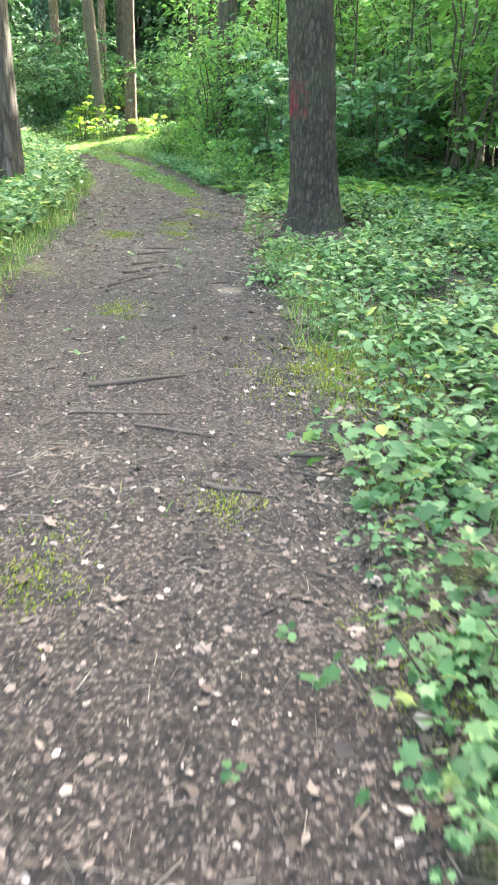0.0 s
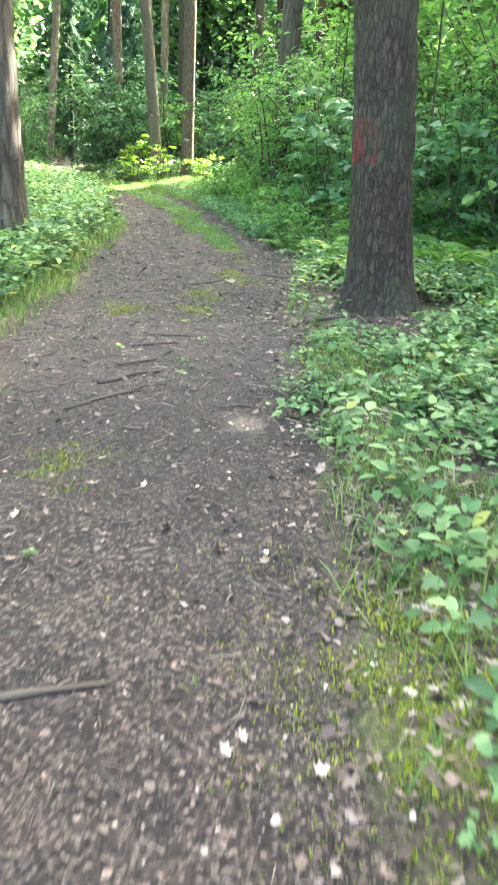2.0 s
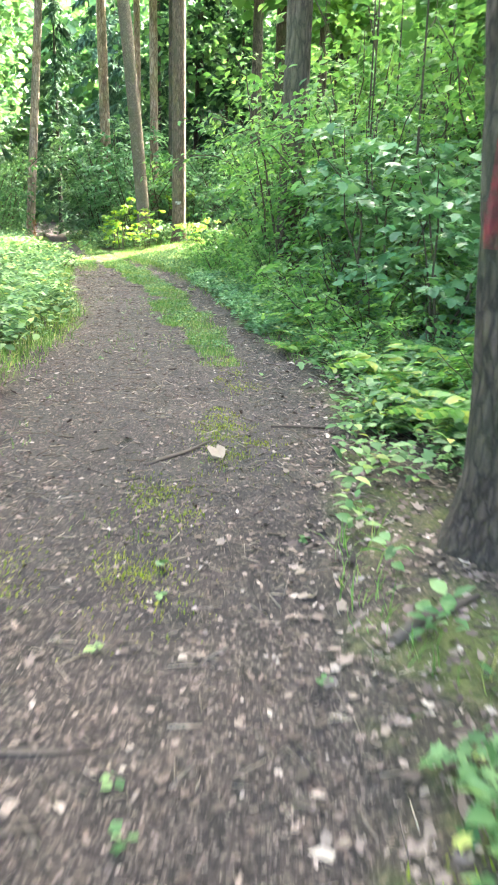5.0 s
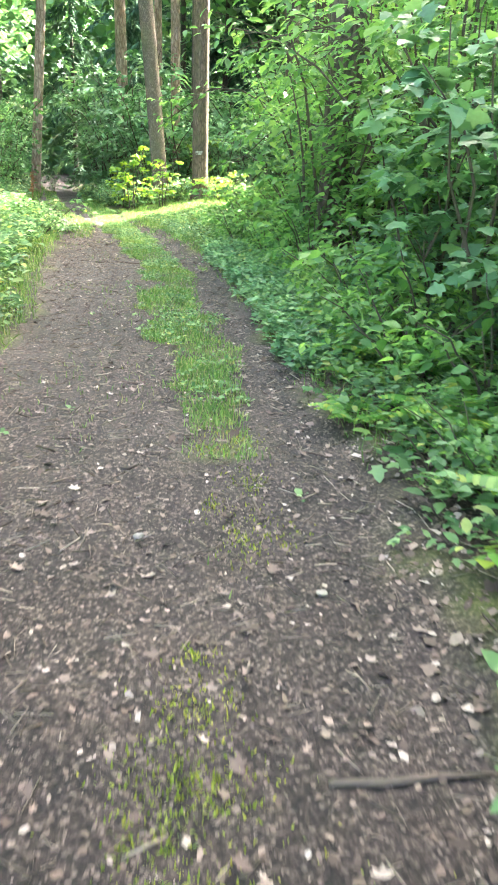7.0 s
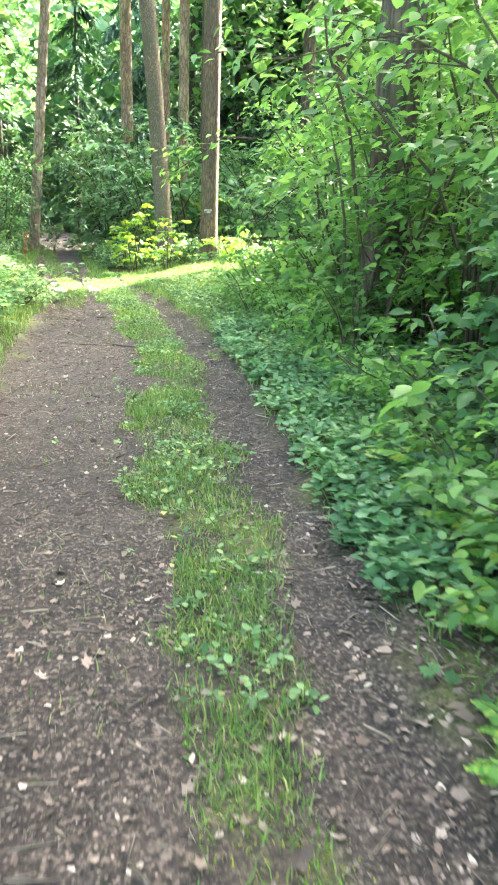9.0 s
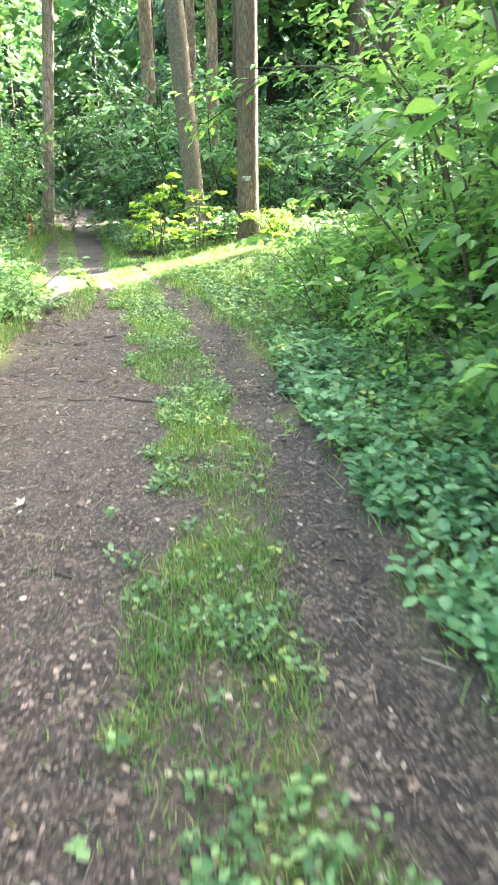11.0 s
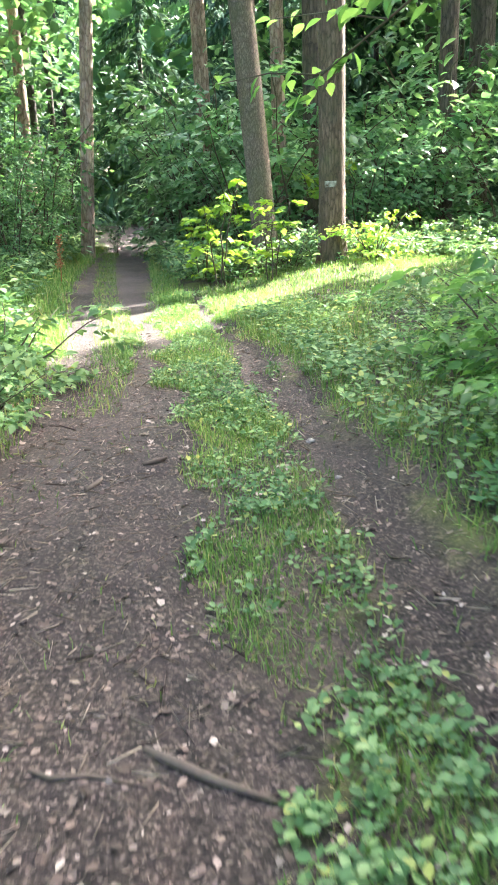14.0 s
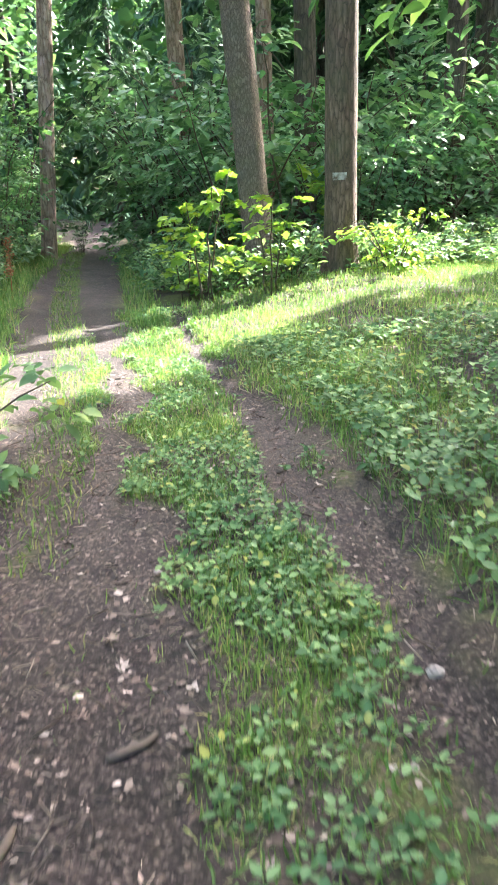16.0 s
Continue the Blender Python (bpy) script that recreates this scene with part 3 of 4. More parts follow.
# ---- shrubs ----
def shrub_master(name, height, spread, stems, leaves, leaf, mat, seed, template=LEAF_V, faces=LEAF_F, low=0.15, label="", category="shrub", group=""):
    """Arching stems with side twigs, and leaves held in level sprays along them."""
    g = np.random.default_rng(seed)
    root = new(name)
    pos, az_l = [], []
    per = leaves // stems
    for s in range(stems):
        az = s * 2.399 + g.random()
        h = height * (0.65 + 0.4 * g.random())
        out = spread * (0.35 + 0.6 * g.random())
        ts = np.linspace(0, 1, 7)
        pts = np.stack([np.cos(az) * out * ts ** 1.5 + 0.08 * np.cos(az), np.sin(az) * out * ts ** 1.5 + 0.08 * np.sin(az), h * (ts - 0.12 * ts ** 3) - 0.05], -1)
        pts[1:] += g.normal(0, 0.025 * height / 2, (6, 3))
        part("stem", tube([tuple(p) for p in pts], [0.012 * (height / 2) ** 0.6 * (1.15 - t) + 0.002 for t in ts], 5), STEM, root)
        twigs = max(4, int(7 * height / 2))
        for w in range(twigs):
            t = low + (1 - low) * (w + g.random()) / twigs
            base = np.array([np.interp(t, ts, pts[:, k]) for k in range(3)])
            a2 = g.random() * 6.283
            L = spread * (0.5 - 0.25 * t) * (0.6 + 0.7 * g.random()) + 0.15
            m = max(3, per // twigs)
            q = g.random(m) ** 0.7
            p = base + np.stack([np.cos(a2) * L * q, np.sin(a2) * L * q, (0.15 - 0.3 * q) * L * 0.6], -1)
            p += g.normal(0, 0.05 * spread + 0.02, (m, 3)) * (1, 1, 0.45)
            pos.append(p)
            az_l.append(a2 + g.normal(0, 0.9, m))
    pos, az_l = np.concatenate(pos), np.concatenate(az_l)
    n = len(pos)
    pos[:, 2] = np.maximum(pos[:, 2], 0.05)
    rot = turns(az_l, g.normal(-0.25, 0.3, n), g.normal(0, 0.35, n))
    part("foliage", quick_mesh("foliage", strew(template, pos, rot, leaf * (0.55 + 0.7 * g.random(n))), faces), mat, root)
    return tagged(root, label, category, group)


def plant_out(masters, spots, size=(0.8, 1.25)):
    """Stand the masters, then copies of them, on the given spots."""
    for i, (x, y, k) in enumerate(spots):
        s = k * (size[0] + (size[1] - size[0]) * rng.random())
        m = pose(x, y, float(ground_z(x, y)) - 0.01, 0, 0, rng.random() * 360) @ Matrix.Scale(s, 4)
        if i < len(masters):
            masters[i].matrix_basis = m
        else:
            copy_thing(masters[i % len(masters)], m)


def patch(n, x0, x1, y0, y1, k=1.0, keep=None, gap=0.0):
    out = []
    for _ in range(n * 6):
        x, y = x0 + rng.random() * (x1 - x0), y0 + rng.random() * (y1 - y0)
        if (keep is None or keep(x, y)) and all((x - a) ** 2 + (y - b) ** 2 > gap * gap for a, b, _k in out):
            out.append((x, y, k))
        if len(out) == n:
            break
    return out


# broad-leaved thicket beside the rut
maples = [shrub_master("maple_shrub", 2.4, 1.0, 5, 850, 0.118, LEAF_COOL, 50 + i, MAPLE_V, MAPLE_F, 0.12, "dense young maple shrub with broad green leaves", "shrub", "maple thicket beside the rut") for i in range(3)]
plant_out(maples, [(1.5, 12.9, 0.95), (1.75, 11.8, 0.9), (1.45, 14.2, 0.95), (1.9, 15.2, 1.0)] + patch(9, 1.9, 4.2, 10.8, 17, 1.1, None, 0.7))
hazels = [shrub_master("hazel_shrub", 3.2, 1.3, 6, 1100, 0.1, LEAF, 60 + i, low=0.2, label="tall leafy hazel shrub with thin upright stems", group="hazel understorey") for i in range(4)]
plant_out(hazels, patch(26, 2.6, 9.5, 10.5, 23, 1.15, lambda x, y: x > 2.3 + 0.12 * abs(y - 14), 0.95) + patch(10, 3.8, 9, 4, 10.5, 1.1, None, 1.2)
          + [(1.7, 17.2, 0.8), (1.9, 18.4, 0.8), (2.4, 19.5, 0.9), (1.9, 16.4, 0.9), (1.25, 17.0, 0.72), (1.75, 14.6, 0.75), (1.4, 18.7, 0.78), (1.55, 20.4, 0.85), (1.9, 21.9, 0.8), (2.6, 20.9, 1.0), (2.9, 22.9, 0.8)])
low_shrubs = [shrub_master("bramble_bush", 0.9, 0.7, 7, 620, 0.085, LEAF, 70 + i, low=0.05, label="low tangled green bush at the track's edge", category="bush", group="low bushes by the track") for i in range(3)]
plant_out(low_shrubs, [(1.3, 12.2, 0.75), (1.25, 13.2, 0.8), (1.15, 14.4, 0.85), (1.0, 15.4, 0.8), (1.05, 16.6, 0.9), (1.3, 17.6, 1.0), (1.1, 19.0, 1.0), (1.5, 20.2, 1.1),
                       (1.35, 21.3, 1.1), (1.7, 22.4, 1.1), (1.15, 20.4, 0.9), (2.2, 21.5, 1.3), (2.3, 23.4, 1.2), (0.95, 11.4, 0.6), (1.5, 11.3, 0.8),
                       (0.5, 19.9, 0.85), (0.62, 20.9, 1.05), (0.42, 21.6, 0.8), (0.95, 21.8, 1.3), (0.85, 19.2, 1.0), (0.75, 18.2, 0.85), (1.0, 20.5, 1.25), (0.95, 17.3, 0.9), (0.8, 22.6, 0.9), (1.6, 21.0, 1.4), (1.4, 19.6, 1.4),
                       (1.0, 12.7, 0.7), (0.95, 13.5, 0.75), (1.4, 9.9, 0.8)]
          + patch(14, 1.6, 3.4, 11, 24, 1.2, None, 0.6))

# beyond the crossing
cool = [shrub_master("elder_shrub", 2.3, 1.2, 6, 1000, 0.12, LEAF_COOL, 80 + i, low=0.08, label="grey-green elder shrub at the wood's edge", group="elder shrubs at the wood's edge") for i in range(3)]
plant_out(cool, [(-2.6, 34.2, 1.25), (-1.7, 33.0, 1.2), (-3.1, 36.0, 1.2), (-0.5, 31.4, 0.9), (1.2, 31.6, 0.95), (2.2, 32.6, 1.0), (0.6, 30.6, 0.65), (3.6, 32.0, 1.0), (4.6, 30.8, 1.0), (-1.3, 31.0, 0.8)]
          + patch(12, 1.0, 9, 32.5, 38, 1.2, None, 1.1) + patch(8, -3.4, 1, 35, 38.5, 1.3, None, 1.0))
# hazels again, with the wood's shade carried in their leaf colour
plant_out([shrub_master("hazel_shrub", 3.0, 1.5, 6, 1300, 0.11, LEAF_SHADED, 90 + i, low=0.1, label="spreading leafy shrub in the shade of the wood", group="shrubs in the dark wood") for i in range(3)],
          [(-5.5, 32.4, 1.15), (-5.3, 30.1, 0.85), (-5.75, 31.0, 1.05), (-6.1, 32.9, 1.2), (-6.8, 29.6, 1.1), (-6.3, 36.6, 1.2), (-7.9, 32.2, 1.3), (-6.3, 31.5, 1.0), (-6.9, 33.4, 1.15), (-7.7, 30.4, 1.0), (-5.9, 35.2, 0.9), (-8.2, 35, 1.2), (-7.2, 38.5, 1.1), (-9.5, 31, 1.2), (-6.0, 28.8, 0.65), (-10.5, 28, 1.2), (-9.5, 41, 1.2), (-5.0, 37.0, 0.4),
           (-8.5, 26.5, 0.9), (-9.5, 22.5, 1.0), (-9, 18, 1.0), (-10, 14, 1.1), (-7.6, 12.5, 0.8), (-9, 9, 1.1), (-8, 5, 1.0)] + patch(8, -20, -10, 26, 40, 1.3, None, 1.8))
yellow = [shrub_master("maple_sapling", 1.7, 0.36, 3, 170, 0.12, LEAF_YELLOW, 96 + i, MAPLE_V, MAPLE_F, 0.25, "slim young maple with bright yellow-green leaves", "sapling", "yellow-green maple saplings") for i in range(2)]
plant_out(yellow, [(-1.55, 27.2, 1.05), (-0.85, 27.0, 0.85), (-1.8, 27.5, 0.7), (0.05, 30.5, 1.5)], (1, 1))
edge_bush = [shrub_master("edge_bush", 0.8, 0.75, 7, 560, 0.09, HERB, 110 + i, low=0.03, label="bushy undergrowth below the trees of the clearing", category="bush", group="undergrowth of the clearing") for i in range(3)]
plant_out(edge_bush, [(-2.0, 28.6, 0.8), (-1.3, 27.8, 0.85), (-0.6, 27.7, 0.85), (-2.4, 29.8, 0.9), (-1.6, 29.4, 1.0), (0.45, 27.9, 0.8), (0.9, 28.3, 0.9), (-2.9, 31.4, 0.9), (-0.4, 28.9, 1.0), (1.4, 29.6, 1.0),
                      (0.5, 29.3, 1.0), (2.3, 30.4, 1.0), (-3.3, 33.2, 0.8), (-5.2, 30.6, 0.9), (-5.7, 32.0, 1.0), (-4.9, 29.2, 0.8), (-6.1, 29.9, 1.0), (-5.7, 34.0, 0.8), (-4.8, 27.8, 0.7), (-5.8, 27.6, 0.9), (3.3, 30.9, 1.0)])
plant_out([shrub_master("edge_bush", 0.7, 0.7, 7, 560, 0.085, HERB, 120 + i, low=0.03, label="nettle-like green bush on the bank of the track", category="bush", group="bushes on the bank") for i in range(3)],
          [(-2.4, 20.9, 0.75), (-2.55, 21.6, 0.9), (-2.35, 20.3, 0.5), (-2.5, 6.6, 0.55), (-2.45, 12.6, 0.55), (-2.3, 14.2, 0.5), (-2.75, 21.9, 0.75), (-3.0, 22.4, 0.8), (-3.4, 21.2, 0.9), (-2.7, 8.6, 0.65), (-2.55, 7.7, 0.6), (-2.9, 9.3, 0.7), (-3.4, 8.0, 0.8), (-3.0, 11.0, 0.6), (-3.8, 12.5, 0.8), (-3.4, 15.0, 0.7), (-4.3, 17, 0.9),
           (-3.9, 19.4, 0.9), (-4.6, 22.5, 1.0), (-5.6, 20, 1.2), (-5.4, 16, 1.2), (-5.2, 12, 1.2), (-4.6, 8.5, 1.1)])

# slim saplings in the thicket
for i, (x, y) in enumerate(patch(16, 1.9, 6.0, 9.8, 20, 1.0, None, 0.5)[:16] and [p[:2] for p in patch(16, 1.7, 5.5, 10.2, 20, 1.0, None, 0.5)]):
    h = 4.0 + rng.random() * 1.5
    k = rng.normal(0, 0.25)
    sap = tagged(new("sapling"), "thin dark upright sapling stem in the thicket", "sapling", "saplings in the thicket")
    sap.location = (x, y, float(ground_z(x, y)))
    part("stem", tube([(0, 0, -0.05), (k * 0.3, 0.03, h * 0.3), (k * 0.6, -0.02, h * 0.65), (k, 0.05, h)], (0.019, 0.016, 0.011, 0.004), 6), STEM, sap)
    g = np.random.default_rng(300 + i)
    m = 110
    t = 0.35 + 0.65 * g.random(m)
    p = np.stack([k * t + g.normal(0, 0.4, m), g.normal(0, 0.4, m), h * t], -1)
    part("foliage", quick_mesh("foliage", strew(LEAF_V, p, turns(g.random(m) * 6.28, g.normal(-0.3, 0.3, m), g.normal(0, 0.3, m)), 0.09 + 0.05 * g.random(m)), LEAF_F), LEAF, sap)


# ---- ferns ----
def fern_master(seed, fronds=9, length=0.55):
    g = np.random.default_rng(seed)
    root = new("fern")
    for f in range(fronds):
        az, L = f * 6.283 / fronds + g.normal(0, 0.2), length * (0.75 + 0.4 * g.random())
        t = np.linspace(0.12, 1, 20)
        z = L * (0.95 * t - 0.62 * t ** 2.2)
        r = L * t * 0.9
        spine = np.stack([np.cos(az) * r, np.sin(az) * r, z], -1)
        pos, rot, size = [], [], []
        for side in (-1, 1):
            pos.append(spine)
            rot.append(turns(np.full(20, az + side * 1.25), np.full(20, -0.15) + g.normal(0, 0.08, 20), np.full(20, side * 0.2)))
            size.append(np.stack([np.full(20, 0.045 * L / 0.55), 0.36 * L * np.sin(np.clip(t * 2.7 + 0.35, 0, 3.14)) ** 1.0 * 0.55 + 0.01, np.full(20, 0.05)], -1))
        part("frond", quick_mesh("frond", strew(LEAF_V, np.concatenate(pos), np.concatenate(rot), np.concatenate(size) * (1.6, 1, 1)), LEAF_F), FERN, root)
    return tagged(root, "arching light-green fern beside the track", "fern", "ferns under the trees")


ferns = [fern_master(400 + i) for i in range(3)]
plant_out(ferns, [(0.62, 12.1, 0.4), (1.05, 11.9, 0.6), (0.98, 13.1, 0.9), (1.9, 9.4, 1.2), (2.5, 9.7, 1.3), (2.2, 8.8, 1.1), (2.9, 9.2, 1.3), (3.3, 9.9, 1.2), (1.15, 10.7, 0.8), (1.2, 10.1, 0.9),
                  (1.3, 10.6, 1.0), (0.8, 9.8, 0.6), (1.5, 10.0, 1.0), (1.8, 7.9, 0.9), (2.6, 8.0, 1.0), (0.78, 12.75, 0.9), (0.95, 13.9, 0.9)] + [(0.6, 12.3, 0.42), (0.88, 12.05, 0.6)] + patch(22, 1.1, 3.8, 9.2, 11.6, 1.35, None, 0.38) + patch(12, 1.6, 4.5, 6.5, 9.5, 1.0, None, 0.5))


# ---- herbs, grass and moss ----
def cover(name, n, region, keep, leaves, leaf, height, mat, label, template=LEAF_V, faces=LEAF_F, tilt=0.15):
    """Low plants: each a short whorl of leaves about a stalk."""
    x0, x1, y0, y1 = region
    x, y = x0 + rng.random(n) * (x1 - x0), y0 + rng.random(n) * (y1 - y0)
    ok = rng.random(n) < keep(x, y)
    x, y = x[ok], y[ok]
    n = len(x)
    h = height * (0.35 + 0.9 * rng.random(n))
    X = np.repeat(x, leaves)
    Yy = np.repeat(y, leaves)
    k = np.tile(np.arange(leaves), n)
    a = k * 2.399 + np.repeat(rng.random(n) * 6.28, leaves)
    up = np.repeat(h, leaves) * (1 - 0.75 * (k // 3) * 3 / max(leaves, 1))
    rr = 0.1 * leaf + rng.random(n * leaves) * 0.3 * leaf
    pos = np.stack([X + np.cos(a) * rr, Yy + np.sin(a) * rr, ground_z(X, Yy) + up], -1)
    rot = turns(a, rng.normal(tilt, 0.3, n * leaves), rng.normal(0, 0.25, n * leaves))
    size = leaf * (0.55 + 0.75 * rng.random(n * leaves))
    return tagged(part(name, quick_mesh(name, strew(template, pos, rot, size), faces), mat, None), label, name.replace("_", " "), kind="stuff")


def off_track(x, y, lo=0.0, hi=0.3):
    off = np.maximum(left_edge(y) - x, x - rut_right(y))
    return sstep(lo, hi, off)


def right_herbs(x, y):
    thin = np.where(y < 8.3, sstep(0.35, 1.2, x - rut_right(y)) * 0.75 + 0.18, 0.9)
    bare = sstep(0.5, 0.85, np.hypot(x - 0.8, (y - 8.0) * 0.8))
    clump = np.where(y < 8.3, 0.1, 0.35) + 0.65 * sstep(0.4, 0.56, vnoise(x, y, 1.6, 21))
    return off_track(x, y, 0.0, 0.25) * thin * clump * bare


cover("herbs", 13000, (-1, 3.5, 0.5, 11.5), right_herbs, 8, 0.062, 0.2, HERB, "green woodland herbs covering the bank beside the track")
cover("herbs", 5500, (3.0, 9, 1, 12), lambda x, y: np.full(len(x), 0.8), 6, 0.12, 0.35, HERB, "green woodland herbs under the trees")
cover("herbs", 16000, (-1.5, 3.5, 11, 24.5), right_herbs, 7, 0.045, 0.14, HERB, "low green herbs along the rut", ROUND_V, ROUND_F)
cover("nettles", 20000, (-6, -1.2, 3.5, 22.5), lambda x, y: off_track(x, y, 0.08, 0.45) * (0.5 + 0.5 * vnoise(x, y, 1.2, 8)), 7, 0.085, 0.32, HERB, "green nettles and herbs on the grassy bank")
cover("herbs", 3500, (-9, -3.2, 22, 40), lambda x, y: off_track(x, y, 0.2, 0.6) * 0.8, 6, 0.1, 0.35, HERB, "green herbs at the edge of the wood")
cover("herbs", 5000, (-4.5, 7, 26.5, 36), lambda x, y: sstep(0.25, 0.6, x - lane_edge(y)) * sstep(27.2, 28, y - 0.5 * np.maximum(x, 0) * 0.9), 6, 0.1, 0.3, HERB, "green herbs below the trees of the clearing")

cover("herbs", 9000, (-18, -5.8, -3, 24), lambda x, y: 0.35 + 0.65 * sstep(0.35, 0.6, vnoise(x, y, 0.6, 15)), 6, 0.13, 0.35, HERB, "green woodland herbs under the trees")

cover("ground_ivy", 9000, (0.0, 1.5, 13.0, 19.5), lambda x, y: sstep(-0.02, 0.12, x - rut_right(y)) * (0.3 + 0.7 * sstep(0.38, 0.52, vnoise(x, y, 2.2, 27))), 6, 0.05, 0.11, LEAF_COOL, "low rounded ground-cover leaves beside the rut", ROUND_V, ROUND_F)


def strip(x, y):
    """Where the grassy strip between the ruts is not trodden bare."""
    inside = sstep(-0.35, -0.25, x - lane_edge(y)) * sstep(-0.25, -0.15, rut_left(y) - x)
    return inside * (1 - dirt_at(x, y))


def median(x, y):
    a = strip(x, y)
    return a * (0.25 + 0.75 * sstep(13.0, 16.5, y)) * (y < 27) * (0.12 + 0.88 * sstep(0.42, 0.58, vnoise(x, y, 2.5, 33)))


cover("plantain", 22000, (-2.5, 0.2, 12.5, 27), median, 5, 0.028, 0.045, HERB, "small broad-leaved plants on the grassy strip", ROUND_V, ROUND_F, 0.25)
cover("seedlings", 420, (-2.2, 0.3, 1, 24), lambda x, y: dirt_at(x, y) * 0.4 * sstep(0.55, 0.7, vnoise(x, y, 1.2, 13)), 4, 0.028, 0.03, HERB, "tiny green seedlings scattered on the track", CLUMP_V, CLUMP_F, 0.1)


def blades(name, n, region, keep, length, width, label, mat=GRASS, lay=0.55):
    x0, x1, y0, y1 = region
    x, y = x0 + rng.random(n) * (x1 - x0), y0 + rng.random(n) * (y1 - y0)
    ok = rng.random(n) < keep(x, y)
    x, y = x[ok], y[ok]
    n = len(x)
    pos = np.stack([x, y, ground_z(x, y) - 0.004], -1)
    rot = turns(rng.random(n) * 6.28, np.clip(rng.normal(1.15, lay, n), 0.15, 2.6), rng.normal(0, 0.5, n))
    L = length * (0.4 + 0.8 * rng.random(n))
    size = np.stack([np.full(n, width) * (0.7 + 0.6 * rng.random(n)), L, L], -1)
    return tagged(part(name, quick_mesh(name, strew(BLADE_V, pos, rot, size), BLADE_F), mat, None), label, "grass", kind="stuff")


def median_grass(x, y):
    a = strip(x, y)
    far = sstep(26.0, 27.0, y)
    thin = np.interp(y, [8, 10, 12.2, 13.2, 15, 40], [0.1, 0.5, 0.8, 0.95, 1.0, 1.0])
    return a * thin * (0.3 + 0.7 * sstep(0.35, 0.5, vnoise(x, y, 3, 35))) * (1 - far)


blades("median_grass", 520000, (-2.6, 0.25, 8.5, 27), median_grass, 0.052, 0.005, "short green grass strip between the wheel ruts")
blades("verge_grass", 85000, (-4.2, -1.1, 3.5, 23.5), lambda x, y: off_track(x, y, -0.05, 0.15) * sstep(1.6, 0.7, left_edge(y) - x) * (x < left_edge(y) + 0.1), 0.1, 0.007, "bright green verge grass along the track")
blades("verge_grass", 80000, (-2.0, 1.6, 11.5, 25), lambda x, y: sstep(-0.03, 0.1, x - rut_right(y)) * sstep(1.3, 0.6, x - rut_right(y)) * (0.35 + 0.65 * sstep(14, 17, y)), 0.11, 0.005, "green grass along the rut")
blades("clearing_grass", 120000, (-4.5, 5, 22.5, 33), lambda x, y: (1 - dirt_at(x, y)) * sstep(-5, -3.5, x) * sstep(6.2, 5.4, y - 22.5 - 0.75 * (x + 0.5)) * sstep(-1.6, -0.9, y - 24.2 - 0.75 * (x + 0.5) + 1.2 * (x < 0.2)), 0.085, 0.007, "sunlit long grass in the clearing")
blades("verge_grass", 60000, (-7.5, -2.4, 22.5, 39), lambda x, y: sstep(-0.05, 0.15, left_edge(y) - x) * sstep(2.2, 1.0, left_edge(y) - x), 0.17, 0.011, "green verge grass beside the farther track")
blades("strip_grass", 60000, (-5.6, -1.7, 21, 37), lambda x, y: sstep(0.22, 0.12, np.abs(x - strip_mid(y))), 0.065, 0.006, "grass strip between the ruts of the farther track")
blades("shoulder_grass", 40000, (-5.5, -1.6, 26, 38), lambda x, y: sstep(0.0, 0.1, x - lane_edge(y)) * sstep(0.5, 0.3, x - lane_edge(y)), 0.14, 0.008, "grass shoulder of the farther track")
blades("bank_grass", 40000, (-1, 3, 1, 10), lambda x, y: off_track(x, y, -0.02, 0.1) * sstep(0.5, 0.62, vnoise(x, y, 1.7, 41)) * sstep(1.6, 0.6, x - rut_right(y)) * sstep(0.5, 0.85, np.hypot(x - 0.8, (y - 8.0) * 0.8)), 0.13, 0.005, "tufts of grass on the bank")
blades("track_grass", 9000, (-2.0, 0.6, 1, 24), lambda x, y: dirt_at(x, y) * sstep(0.66, 0.74, vnoise(x, y, 1.5, 47)), 0.05, 0.004, "sparse grass tufts on the bare track")
blades("moss", 26000, (-1, 1.2, 0.8, 7.2), lambda x, y: sstep(-0.05, 0.1, x - rut_right(y)) * sstep(0.85, 0.4, x - rut_right(y)) * sstep(0.42, 0.56, vnoise(x, y, 1.5, 51)), 0.035, 0.007, "yellow-green moss cushions along the track's edge", MOSS, 0.4)

MOSS_SPOTS = ((-0.12, 9.92, 0.13), (-0.1, 9.58, 0.15), (-0.13, 10.3, 0.08), (0.0, 11.94, 0.1), (0.06, 11.55, 0.08), (0.09, 11.14, 0.09), (-0.02, 11.3, 0.06), (-0.25, 3.96, 0.28), (-1.51, 2.43, 0.1),
              (-0.95, 2.75, 0.08), (-1.08, 8.2, 0.15), (-0.56, 8.18, 0.14), (-0.45, 8.9, 0.15), (-1.2, 5.3, 0.12), (-0.62, 1.9, 0.12))


def moss_spots(x, y):
    m = np.zeros(len(x))
    for a, b, r in MOSS_SPOTS:
        m = np.maximum(m, np.exp(-((x - a) ** 2 + (y - b) ** 2 * 0.4) / (r * r)))
    return m * (0.2 + 0.8 * sstep(0.35, 0.6, vnoise(x, y, 9, 53)))


blades("moss", 420000, (-1.9, 0.4, 1.4, 12.6), moss_spots, 0.018, 0.006, "yellow-green moss patches on the trodden track", MOSS, 0.5)

# ---- fallen leaves and twigs ----


